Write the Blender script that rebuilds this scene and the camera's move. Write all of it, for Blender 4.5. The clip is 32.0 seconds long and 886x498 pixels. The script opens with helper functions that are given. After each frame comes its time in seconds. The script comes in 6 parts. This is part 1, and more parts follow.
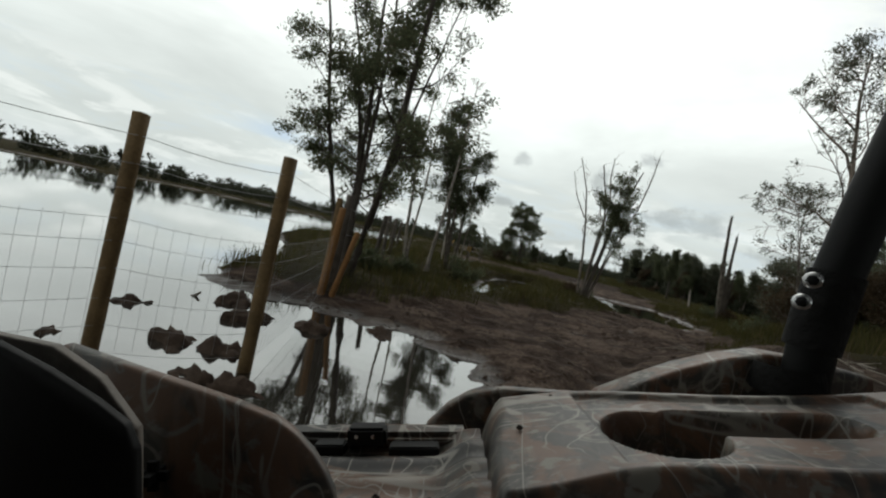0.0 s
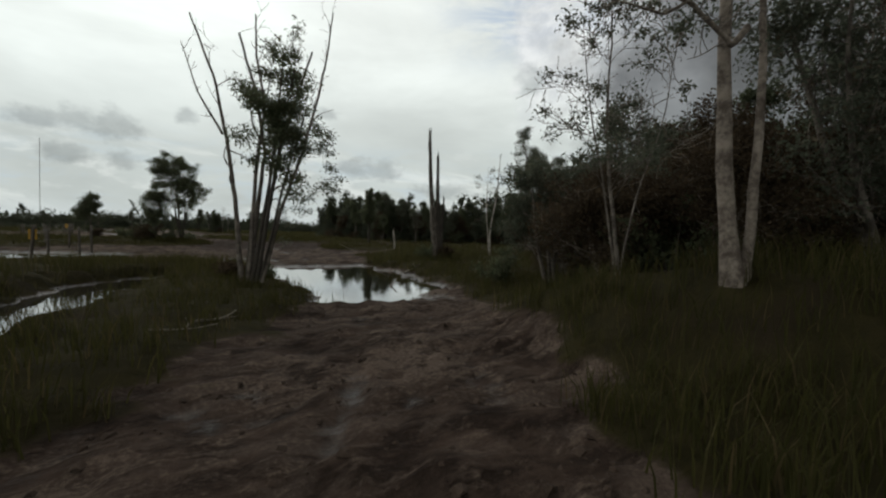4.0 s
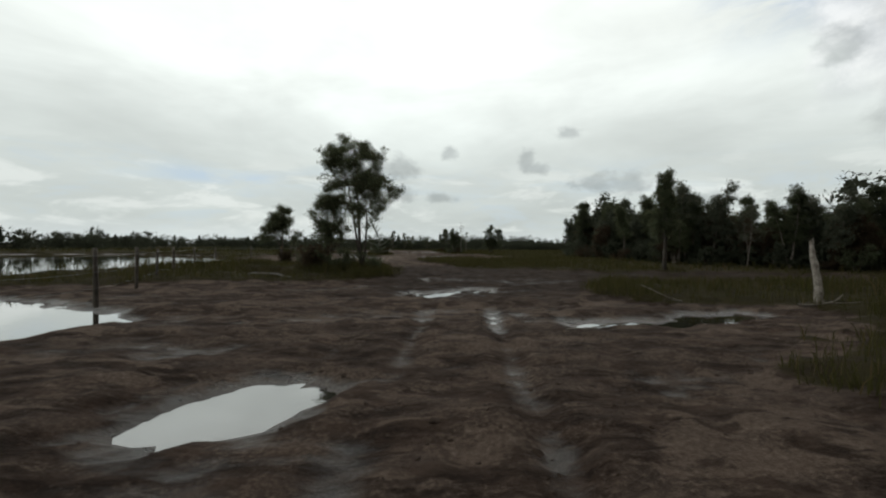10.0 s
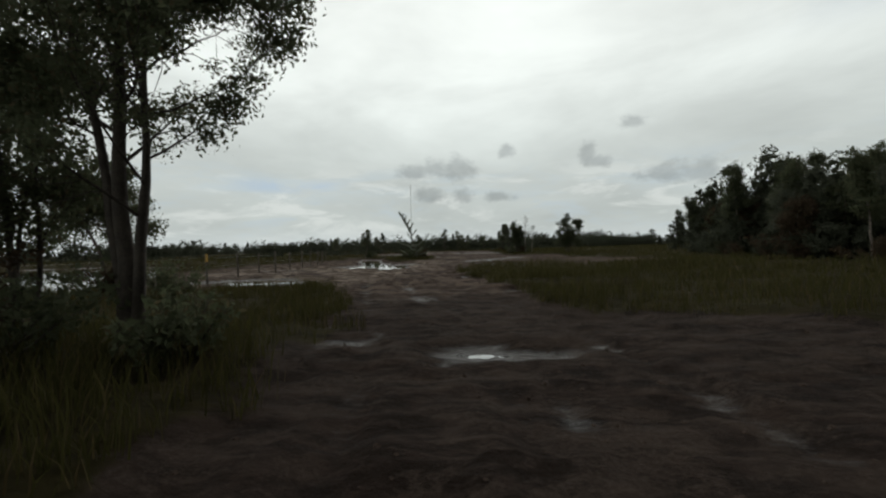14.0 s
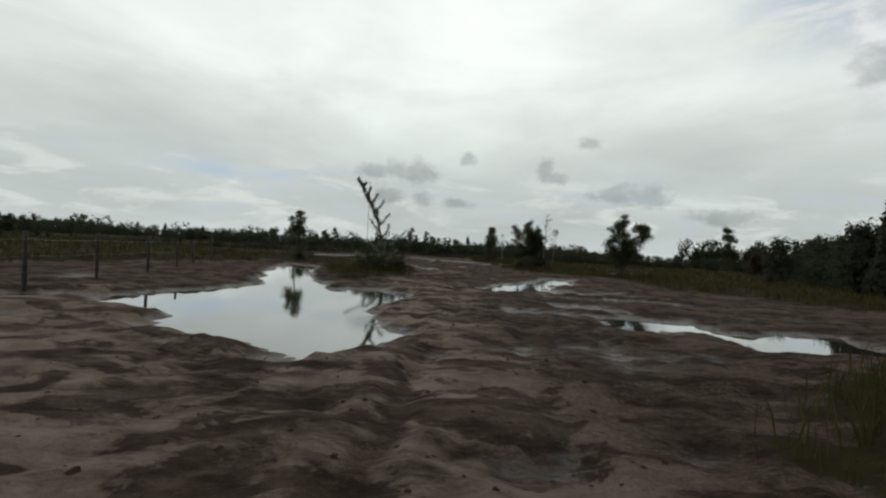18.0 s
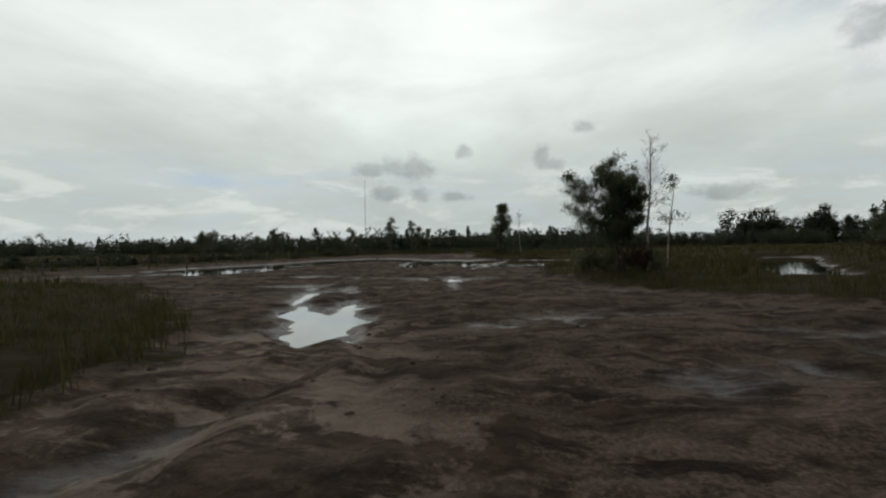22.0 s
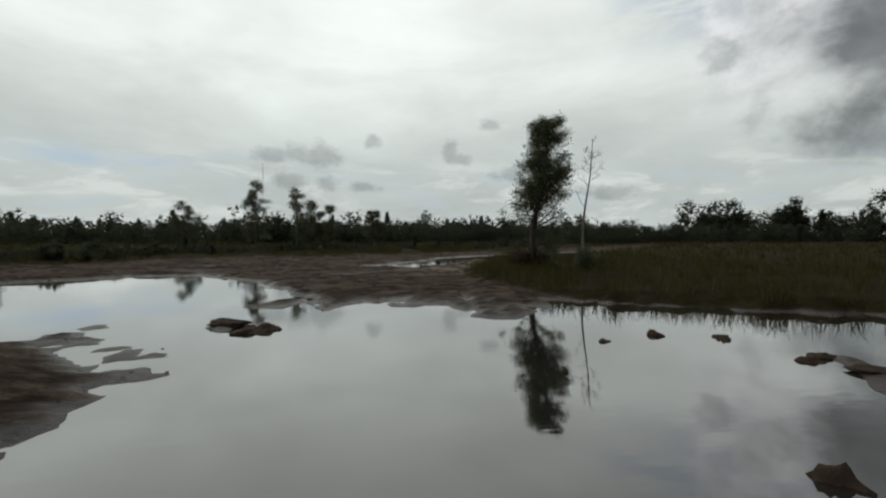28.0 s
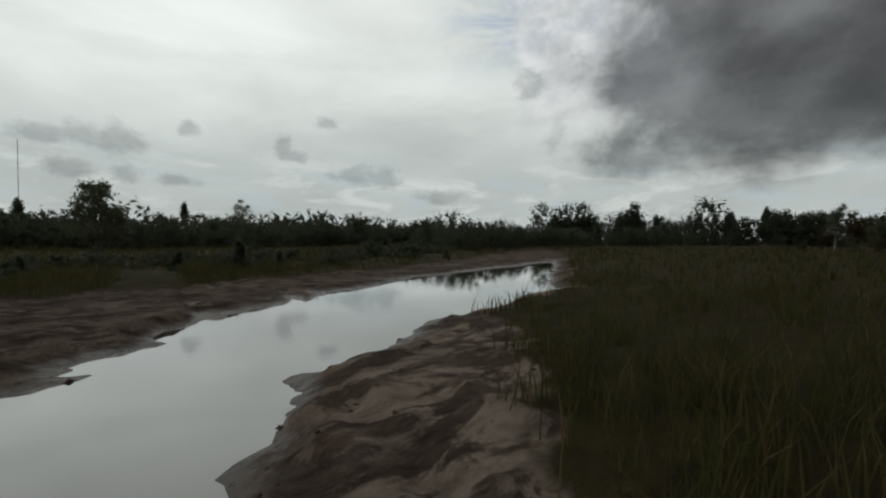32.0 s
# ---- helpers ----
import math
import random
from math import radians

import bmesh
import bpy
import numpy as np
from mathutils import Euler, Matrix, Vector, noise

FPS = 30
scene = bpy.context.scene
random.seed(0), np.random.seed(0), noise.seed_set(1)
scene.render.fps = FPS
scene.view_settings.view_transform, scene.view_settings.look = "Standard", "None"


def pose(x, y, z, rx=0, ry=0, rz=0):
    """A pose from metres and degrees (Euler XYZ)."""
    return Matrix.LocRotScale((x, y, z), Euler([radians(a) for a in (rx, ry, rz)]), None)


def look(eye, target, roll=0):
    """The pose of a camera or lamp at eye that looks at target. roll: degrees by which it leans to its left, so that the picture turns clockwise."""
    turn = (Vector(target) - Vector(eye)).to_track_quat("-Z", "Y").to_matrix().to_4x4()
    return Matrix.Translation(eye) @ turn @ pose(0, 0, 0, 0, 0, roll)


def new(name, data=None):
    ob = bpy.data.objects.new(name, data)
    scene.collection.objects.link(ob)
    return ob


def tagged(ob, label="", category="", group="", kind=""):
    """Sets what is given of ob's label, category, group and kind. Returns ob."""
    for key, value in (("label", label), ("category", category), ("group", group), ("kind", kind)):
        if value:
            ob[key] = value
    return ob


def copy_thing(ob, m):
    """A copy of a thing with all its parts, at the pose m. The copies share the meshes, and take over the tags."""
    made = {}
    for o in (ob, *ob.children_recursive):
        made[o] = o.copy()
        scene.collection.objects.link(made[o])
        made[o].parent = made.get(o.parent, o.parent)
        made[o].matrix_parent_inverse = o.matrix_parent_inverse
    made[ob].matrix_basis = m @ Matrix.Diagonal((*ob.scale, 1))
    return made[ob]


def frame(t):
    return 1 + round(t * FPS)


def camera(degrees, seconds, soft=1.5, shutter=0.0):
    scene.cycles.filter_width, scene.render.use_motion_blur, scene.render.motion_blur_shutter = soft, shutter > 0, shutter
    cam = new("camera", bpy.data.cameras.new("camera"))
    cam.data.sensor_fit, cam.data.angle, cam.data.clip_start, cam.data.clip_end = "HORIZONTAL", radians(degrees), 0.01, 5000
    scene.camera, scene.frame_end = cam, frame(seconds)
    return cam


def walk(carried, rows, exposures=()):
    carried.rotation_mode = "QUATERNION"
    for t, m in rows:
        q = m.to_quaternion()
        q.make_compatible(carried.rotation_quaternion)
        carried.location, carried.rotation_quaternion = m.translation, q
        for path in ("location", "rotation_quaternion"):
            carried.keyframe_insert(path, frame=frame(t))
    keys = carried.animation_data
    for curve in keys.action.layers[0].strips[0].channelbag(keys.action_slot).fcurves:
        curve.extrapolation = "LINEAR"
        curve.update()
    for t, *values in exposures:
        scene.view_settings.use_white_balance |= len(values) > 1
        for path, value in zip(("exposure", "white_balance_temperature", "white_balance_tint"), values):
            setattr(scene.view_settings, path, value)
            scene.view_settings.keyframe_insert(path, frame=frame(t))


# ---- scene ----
cam = camera(92.5, 32.0, soft=2.25, shutter=0.0)
# seconds, x, y, z, heading, pitch, lean
PATH = [
    (0.0, -0.57, -0.82, 1.40, 4.00, -1.51, 12.76),
    (0.5, -0.60, 0.37, 1.35, 0.87, -3.16, 7.70),
    (1.0, -0.46, 1.47, 1.36, -8.57, -3.33, 12.33),
    (1.5, -0.14, 2.55, 1.35, -13.45, 1.12, 6.46),
    (2.0, 0.15, 3.58, 1.38, -15.44, 2.30, 7.05),
    (2.5, 0.58, 4.55, 1.44, -19.98, 3.71, 6.48),
    (3.0, 1.19, 5.46, 1.46, -26.23, 1.45, 2.89),
    (3.5, 1.66, 6.26, 1.49, -33.28, 3.83, 3.39),
    (4.0, 2.38, 7.13, 1.50, -35.03, -2.20, 1.60),
    (4.5, 3.19, 8.30, 1.51, -32.16, 0.23, 1.63),
    (5.0, 3.89, 9.49, 1.50, -29.54, -1.72, 0.00),
    (5.5, 4.53, 10.69, 1.49, -27.05, -1.72, 0.00),
    (6.0, 5.14, 11.93, 1.47, -24.38, -1.72, 0.00),
    (6.5, 5.73, 13.24, 1.45, -21.23, -1.99, 1.46),
    (7.0, 6.27, 14.69, 1.44, -17.10, -2.59, 0.00),
    (7.5, 6.53, 16.26, 1.45, -12.50, -2.16, 2.47),
    (8.0, 6.76, 17.86, 1.46, -9.42, -1.58, 6.64),
    (8.5, 6.96, 19.40, 1.46, -3.18, -0.97, 2.30),
    (9.0, 7.08, 20.92, 1.49, -2.54, 1.60, 2.52),
    (9.5, 7.30, 22.48, 1.49, -2.79, 1.40, 1.63),
    (10.0, 7.48, 24.07, 1.47, -3.01, -0.38, 0.51),
    (10.5, 7.60, 25.76, 1.44, -3.41, -0.49, 0.90),
    (11.0, 7.77, 27.62, 1.42, -4.07, -0.21, 0.40),
    (11.5, 7.97, 29.53, 1.39, -3.78, -0.76, -0.36),
    (12.0, 8.17, 31.58, 1.38, -3.49, -0.22, -0.81),
    (12.5, 8.35, 33.80, 1.39, -3.06, 0.41, 0.26),
    (13.0, 8.50, 36.14, 1.39, -1.86, -1.06, -0.26),
    (13.5, 8.55, 38.47, 1.42, 1.42, -0.85, -0.84),
    (14.0, 8.45, 40.82, 1.43, 5.01, -0.34, -1.41),
    (14.5, 8.20, 43.19, 1.44, 8.71, -1.03, -0.59),
    (15.0, 7.79, 45.57, 1.44, 12.79, -1.72, 0.00),
    (15.5, 7.21, 47.96, 1.44, 16.09, -1.72, 0.00),
    (16.0, 6.51, 50.39, 1.43, 17.65, -1.72, 0.00),
    (16.5, 5.77, 52.90, 1.42, 16.74, -1.01, 0.11),
    (17.0, 5.10, 55.52, 1.42, 12.89, -1.64, 2.54),
    (17.5, 4.67, 58.25, 1.42, 7.66, -1.04, 3.27),
    (18.0, 4.59, 60.98, 1.46, -1.06, 0.23, 3.36),
    (18.5, 4.89, 63.59, 1.45, -8.11, -1.53, 1.34),
    (19.0, 5.22, 66.17, 1.44, -8.98, -1.77, 1.66),
    (19.5, 5.58, 68.91, 1.43, -5.80, 0.52, -0.92),
    (20.0, 5.89, 71.79, 1.40, -3.08, -0.20, -1.54),
    (20.5, 6.10, 74.66, 1.43, -2.23, -0.41, -0.44),
    (21.0, 6.25, 77.60, 1.44, -1.62, -0.63, -2.81),
    (21.5, 6.44, 80.86, 1.45, -2.20, -0.34, -2.71),
    (22.0, 6.58, 83.96, 1.42, -0.79, -0.53, -0.99),
    (22.5, 6.65, 87.08, 1.42, 1.70, -0.55, -1.31),
    (23.0, 6.57, 90.14, 1.46, 3.57, -1.30, -1.01),
    (23.5, 6.36, 93.06, 1.44, 6.33, -0.85, -0.37),
    (24.0, 6.04, 95.87, 1.43, 8.58, -1.57, -1.71),
    (24.5, 5.67, 98.56, 1.43, 9.71, -2.15, -2.35),
    (25.0, 5.28, 101.12, 1.43, 9.90, -1.66, -0.93),
    (25.5, 5.01, 103.54, 1.46, 4.20, -3.21, -1.27),
    (26.0, 5.01, 105.81, 1.44, -1.95, -1.16, -0.38),
    (26.5, 5.22, 107.96, 1.45, -5.72, -1.19, -0.73),
    (27.0, 5.52, 110.05, 1.44, -8.75, -1.72, 0.00),
    (27.5, 5.92, 112.09, 1.43, -11.28, -1.72, 0.00),
    (28.0, 6.39, 114.12, 1.42, -13.10, -1.72, 0.00),
    (28.5, 6.92, 116.17, 1.39, -13.65, -1.02, -1.10),
    (29.0, 7.48, 118.27, 1.37, -12.10, -1.93, -0.96),
    (29.5, 7.90, 120.35, 1.38, -8.40, 1.26, -0.52),
    (30.0, 8.24, 122.51, 1.42, -8.32, 1.18, -1.00),
    (30.5, 8.68, 124.87, 1.45, -13.36, 0.34, -0.42),
    (31.0, 9.37, 127.36, 1.45, -19.53, -0.28, 0.26),
    (31.5, 10.30, 129.77, 1.45, -27.78, -1.64, 0.50),
    (32.0, 11.45, 132.05, 1.46, -34.62, -1.41, 0.31),
]


def eye_pose(x, y, z, yaw, pitch, lean):
    a, b = radians(yaw), radians(pitch)
    way = Vector((-math.sin(a) * math.cos(b), math.cos(a) * math.cos(b), math.sin(b)))
    return look(Vector((x, y, z)), Vector((x, y, z)) + way, lean)


walk(cam, [(r[0], eye_pose(*r[1:])) for r in PATH],
     exposures=[(0.0, 0.25), (2.0, 0.2), (4.0, 0.0), (7.0, 0.1), (9.0, 0.15), (11.0, 0.0), (13.0, -0.1), (26.0, -0.1), (32.0, -0.25)])

# ---------------------------------------------------------------- sky and sun
world = bpy.data.worlds.new("overcast_sky")
scene.world = world
world.use_nodes = True
wt = world.node_tree
wt.nodes.clear()


class Nodes:
    """Short hand for building a node tree."""

    def __init__(self, tree):
        self.tree = tree

    def add(self, kind, **values):
        n = self.tree.nodes.new(kind)
        for key, value in values.items():
            if key == "operation":
                n.operation = value
            elif key == "use_clamp":
                n.use_clamp = value
            elif key == "interpolation_type":
                n.interpolation_type = value
            elif key == "data_type":
                n.data_type = value
            elif key == "blend_type":
                n.blend_type = value
            elif key == "sky_type":
                n.sky_type = value
            elif key == "sun_disc":
                n.sun_disc = value
            elif key == "sun_elevation":
                n.sun_elevation = value
            elif key == "sun_rotation":
                n.sun_rotation = value
            elif key == "air_density":
                n.air_density = value
            elif key == "dust_density":
                n.dust_density = value
            elif key == "feature":
                n.feature = value
            elif key == "attribute_name":
                n.attribute_name = value
        return n

    def plug(self, n, i, v):
        if isinstance(v, bpy.types.NodeSocket):
            self.tree.links.new(v, n.inputs[i])
        elif v is not None:
            n.inputs[i].default_value = v

    def math(self, op, a, b=None, c=None, clamp=False):
        n = self.add("ShaderNodeMath", operation=op, use_clamp=clamp)
        for i, v in enumerate((a, b, c)):
            self.plug(n, i, v)
        return n.outputs[0]

    def ramp(self, v, lo, hi, to_lo=0.0, to_hi=1.0):
        n = self.add("ShaderNodeMapRange", interpolation_type="SMOOTHSTEP")
        for i, x in enumerate((v, lo, hi, to_lo, to_hi)):
            self.plug(n, i, x)
        return n.outputs[0]

    def noise(self, vec, scale, detail=4.0, rough=0.55, distortion=0.0):
        n = self.add("ShaderNodeTexNoise")
        self.plug(n, "Vector", vec)
        for key, v in (("Scale", scale), ("Detail", detail), ("Roughness", rough), ("Distortion", distortion)):
            self.plug(n, key, v)
        return n.outputs[0]

    def mix(self, fac, a, b, blend="MIX"):
        n = self.add("ShaderNodeMix", data_type="RGBA", blend_type=blend)
        self.plug(n, 0, fac)
        self.plug(n, 6, a if isinstance(a, bpy.types.NodeSocket) else (*a, 1.0))
        self.plug(n, 7, b if isinstance(b, bpy.types.NodeSocket) else (*b, 1.0))
        return n.outputs[2]

    def vec(self, x, y, z=0.0):
        n = self.add("ShaderNodeCombineXYZ")
        for i, v in enumerate((x, y, z)):
            self.plug(n, i, v)
        return n.outputs[0]

    def scaled(self, vec, s):
        n = self.add("ShaderNodeVectorMath", operation="MULTIPLY")
        self.plug(n, 0, vec)
        self.plug(n, 1, s)
        return n.outputs[0]


SUN_ELEVATION, SUN_TURN = radians(52), radians(8)
w = Nodes(wt)
sky = w.add("ShaderNodeTexSky", sky_type="NISHITA", sun_disc=False, sun_elevation=SUN_ELEVATION, sun_rotation=SUN_TURN,
            air_density=1.0, dust_density=2.0)
way = w.add("ShaderNodeTexCoord").outputs["Generated"]
sep = w.add("ShaderNodeSeparateXYZ")
w.plug(sep, 0, way)
sx, sy, sz = sep.outputs
az = w.math("ARCTAN2", sx, sy)
el = w.math("ARCSINE", sz)
high = w.math("MAXIMUM", sz, 0.03)
dome = w.vec(w.math("DIVIDE", sx, w.math("ADD", high, 0.22)), w.math("DIVIDE", sy, w.math("ADD", high, 0.22)), 0.0)
plane = w.vec(az, w.math("MULTIPLY", el, 2.6), 0.0)
blue = w.scaled(sky.outputs[0], (0.085, 0.085, 0.085))
# broad sheets of cloud, with a few blue breaks
sheet = w.noise(dome, 0.9, 6.0, 0.55, 0.4)
streak = w.noise(w.scaled(plane, (1.2, 1.5, 1.0)), 1.7, 5.0, 0.55, 0.3)
cover = w.ramp(w.math("ADD", w.math("MULTIPLY", sheet, 0.6), w.math("MULTIPLY", streak, 0.4)), 0.20, 0.33)
glare = w.math("POWER", w.math("MAXIMUM", w.math("ADD", w.math("MULTIPLY", w.math("COSINE", w.math("SUBTRACT", az, 0.1)), 0.55), 0.45), 0.02), 1.6)
lift = w.ramp(el, 0.05, 0.55)
lum = w.math("ADD", 0.61, w.math("MULTIPLY", w.math("MULTIPLY", glare, lift), 0.48))
lum = w.math("MULTIPLY", lum, w.math("ADD", 0.53, w.math("ADD", w.math("MULTIPLY", sheet, 0.50), w.math("MULTIPLY", streak, 0.44))))
shade = w.math("MULTIPLY", w.math("MULTIPLY", w.ramp(az, 0.15, 0.85), w.ramp(el, 0.26, 0.60)), w.ramp(sheet, 0.30, 0.62, 0.50, 0.22))
lum = w.math("MULTIPLY", lum, w.math("SUBTRACT", 1.0, shade))
band = w.math("MULTIPLY", w.ramp(w.math("ABSOLUTE", w.math("SUBTRACT", el, 0.30)), 0.17, 0.02), w.ramp(streak, 0.36, 0.62, 0.06, 0.14))
lum = w.math("MULTIPLY", lum, w.math("ADD", 0.97, band))
cloud = w.mix(lift, (0.918, 1.0, 0.966), (0.952, 1.0, 0.962))
cloud = w.scaled(cloud, w.vec(lum, lum, lum))
body = w.mix(cover, blue, cloud)
strip_of = w.math("MULTIPLY", w.ramp(w.math("ABSOLUTE", w.math("SUBTRACT", el, 0.145)), 0.055, 0.01), w.ramp(w.noise(w.vec(az, w.math("MULTIPLY", el, 7.0), 0.0), 3.4, 5.0, 0.6, 0.4), 0.46, 0.62))
body = w.mix(w.math("MULTIPLY", strip_of, 0.42), body, (0.56, 0.66, 0.71))
# low banks of small bright cumulus with pale blue between
lowf = w.math("MULTIPLY", w.ramp(el, 0.010, 0.045), w.ramp(el, 0.22, 0.11))
cumul = w.noise(w.vec(az, w.math("MULTIPLY", el, 3.4), 0.0), 5.5, 6.0, 0.60, 0.5)
body = w.mix(w.math("MULTIPLY", lowf, w.ramp(cumul, 0.50, 0.62, 0.0, 0.55)), body, (0.80, 0.84, 0.81))
body = w.mix(w.math("MULTIPLY", lowf, w.ramp(cumul, 0.47, 0.34, 0.0, 0.50)), body, (0.53, 0.62, 0.67))
# blue breaks: one high to the east, one thin streak low to the north-west
gap = w.math("MULTIPLY", w.ramp(w.math("ABSOLUTE", w.math("SUBTRACT", az, 0.86)), 0.34, 0.08), w.ramp(w.math("ABSOLUTE", w.math("SUBTRACT", el, 0.52)), 0.20, 0.04))
low = w.math("MULTIPLY", w.ramp(w.math("ABSOLUTE", w.math("ADD", az, 0.43)), 0.16, 0.04), w.ramp(w.math("ABSOLUTE", w.math("SUBTRACT", el, 0.141)), 0.022, 0.004))
torn = w.ramp(w.noise(plane, 5.0, 6.0, 0.65, 0.6), 0.38, 0.62)
body = w.mix(w.math("MULTIPLY", w.math("MAXIMUM", gap, low), torn), body, w.mix(0.55, blue, (0.56, 0.68, 0.78)))
# heavy rain cloud standing to the east, with a bright billowed flank
iso = w.vec(az, w.math("MULTIPLY", el, 1.25), 0.0)
billow = w.math("SUBTRACT", w.noise(iso, 4.2, 7.0, 0.56, 0.1), 0.5)
fine = w.math("SUBTRACT", w.noise(iso, 13.0, 6.0, 0.6, 0.15), 0.5)
front = w.math("ADD", az, w.math("ADD", w.math("MULTIPLY", billow, 0.55), w.math("MULTIPLY", fine, 0.14)))
foot = w.ramp(w.math("ADD", el, w.math("MULTIPLY", billow, 0.24)), 0.10, 0.21)
flank = w.math("MULTIPLY", w.ramp(front, 0.74, 0.83), w.math("MULTIPLY", foot, w.ramp(el, 0.20, 0.34)))
body = w.mix(w.math("MULTIPLY", flank, 0.75), body, w.scaled(w.mix(w.ramp(fine, -0.16, 0.16), (0.62, 0.65, 0.68), (0.98, 1.0, 1.0)), (0.92, 0.92, 0.92)))
east = w.math("MULTIPLY", w.ramp(front, 0.85, 1.05), foot)
soft = w.math("SUBTRACT", w.noise(iso, 3.2, 2.5, 0.45, 0.0), 0.5)
dusk = w.ramp(w.math("ADD", w.math("ADD", soft, w.math("MULTIPLY", fine, 0.22)), w.math("MULTIPLY", w.math("SUBTRACT", 1.15, front), 0.35)), -0.22, 0.24, 0.06, 0.29)
body = w.mix(w.math("MULTIPLY", east, 0.93), body, w.scaled(cloud, w.vec(dusk, w.math("MULTIPLY", dusk, 1.0), w.math("MULTIPLY", dusk, 1.08))))
# small grey fair-weather puffs: turn, elevation, half width, half height
PUFFS = [(-0.150, 0.172, 0.045, 0.022), (-0.100, 0.180, 0.035, 0.026), (-0.046, 0.176, 0.040, 0.032), (-0.116, 0.118, 0.040, 0.020), (-0.038, 0.115, 0.030, 0.018),
         (0.045, 0.111, 0.032, 0.015), (0.246, 0.192, 0.022, 0.030), (0.270, 0.178, 0.030, 0.018), (0.338, 0.251, 0.028, 0.016), (0.800, 0.337, 0.034, 0.036),
         (0.395, 0.142, 0.050, 0.022), (0.455, 0.134, 0.055, 0.028), (0.068, 0.212, 0.022, 0.016), (-0.958, 0.260, 0.050, 0.070), (0.60, 0.095, 0.060, 0.020)]
wob = w.math("ADD", w.math("MULTIPLY", w.math("SUBTRACT", w.noise(iso, 26.0, 3.0, 0.5), 0.5), 1.7), w.math("MULTIPLY", w.math("SUBTRACT", w.noise(iso, 80.0, 4.0, 0.6), 0.5), 0.8))
puff = None
for a0, e0, ra, re in PUFFS:
    dx = w.math("DIVIDE", w.math("SUBTRACT", az, a0), ra)
    dy = w.math("DIVIDE", w.math("SUBTRACT", el, e0), re)
    dy = w.math("MULTIPLY", dy, w.ramp(dy, -0.3, 0.1, 1.35, 1.0))
    d = w.math("SQRT", w.math("ADD", w.math("MULTIPLY", dx, dx), w.math("MULTIPLY", dy, dy)))
    m = w.ramp(w.math("ADD", d, wob), 1.35, 0.35)
    puff = m if puff is None else w.math("MAXIMUM", puff, m)
body = w.mix(w.math("MULTIPLY", puff, 0.58), body, w.scaled(cloud, w.vec(w.ramp(fine, -0.15, 0.15, 0.46, 0.62), w.ramp(fine, -0.15, 0.15, 0.47, 0.63), w.ramp(fine, -0.15, 0.15, 0.49, 0.65))))
haze = w.ramp(el, 0.06, -0.01)
body = w.mix(w.math("MULTIPLY", haze, 0.55), body, (0.66, 0.72, 0.74))
bg = w.add("ShaderNodeBackground")
w.plug(bg, 0, body)
w.plug(bg, 1, 1.0)
out = w.add("ShaderNodeOutputWorld")
w.plug(out, 0, bg.outputs[0])

sun = new("sun", bpy.data.lights.new("sun", "SUN"))
sun.data.energy, sun.data.angle, sun.data.color = 0.5, radians(25), (1.0, 0.97, 0.92)
sun.matrix_world = look((math.sin(SUN_TURN) * math.cos(SUN_ELEVATION) * 60, math.cos(SUN_TURN) * math.cos(SUN_ELEVATION) * 60,
                         math.sin(SUN_ELEVATION) * 60), (0, 0, 0))

# ---------------------------------------------------------------- materials


def material(name, base, other, rough=0.8, scale=6.0, fine=60.0, bump=0.3, metal=0.0, space="Object", spread=0.25, rough_var=0.1):
    """Two colours mixed by coarse and fine noise, with fine relief."""
    m = bpy.data.materials.new(name)
    m.use_nodes = True
    n = Nodes(m.node_tree)
    b = m.node_tree.nodes["Principled BSDF"]
    co = n.add("ShaderNodeTexCoord").outputs[space]
    big = n.noise(co, scale, 5.0, 0.6)
    small = n.noise(co, fine, 3.0, 0.6)
    f = n.ramp(n.math("ADD", n.math("MULTIPLY", big, 0.65), n.math("MULTIPLY", small, 0.35)), 0.5 - spread, 0.5 + spread)
    n.plug(b, "Base Color", n.mix(f, base, other))
    n.plug(b, "Roughness", n.math("ADD", rough - rough_var, n.math("MULTIPLY", small, 2 * rough_var)))
    b.inputs["Metallic"].default_value = metal
    b.inputs["Specular IOR Level"].default_value = 0.5 if metal else 0.22
    if bump:
        bp = n.add("ShaderNodeBump")
        n.plug(bp, "Strength", bump)
        n.plug(bp, "Distance", 0.02)
        n.plug(bp, "Height", n.math("ADD", big, n.math("MULTIPLY", small, 0.5)))
        n.plug(b, "Normal", bp.outputs[0])
    return m


def leaf_material(name, a, b_col, dry=None):
    m = bpy.data.materials.new(name)
    m.use_nodes = True
    n = Nodes(m.node_tree)
    b = m.node_tree.nodes["Principled BSDF"]
    r = n.add("ShaderNodeNewGeometry").outputs["Random Per Island"]
    col = n.mix(r, a, b_col)
    if dry:
        col = n.mix(n.ramp(r, 0.82, 0.95), col, dry)
    big = n.noise(n.add("ShaderNodeTexCoord").outputs["Object"], 0.8, 3.0)
    col = n.mix(n.math("MULTIPLY", big, 0.5), col, tuple(x * 0.55 for x in a))
    n.plug(b, "Base Color", col)
    b.inputs["Roughness"].default_value = 0.75
    b.inputs["Specular IOR Level"].default_value = 0.12
    tr = n.add("ShaderNodeBsdfTranslucent")
    n.plug(tr, 0, col)
    mix = n.add("ShaderNodeMixShader")
    mix.inputs[0].default_value = 0.5
    o = m.node_tree.nodes["Material Output"]
    m.node_tree.links.new(b.outputs[0], mix.inputs[1])
    m.node_tree.links.new(tr.outputs[0], mix.inputs[2])
    m.node_tree.links.new(mix.outputs[0], o.inputs[0])
    return m


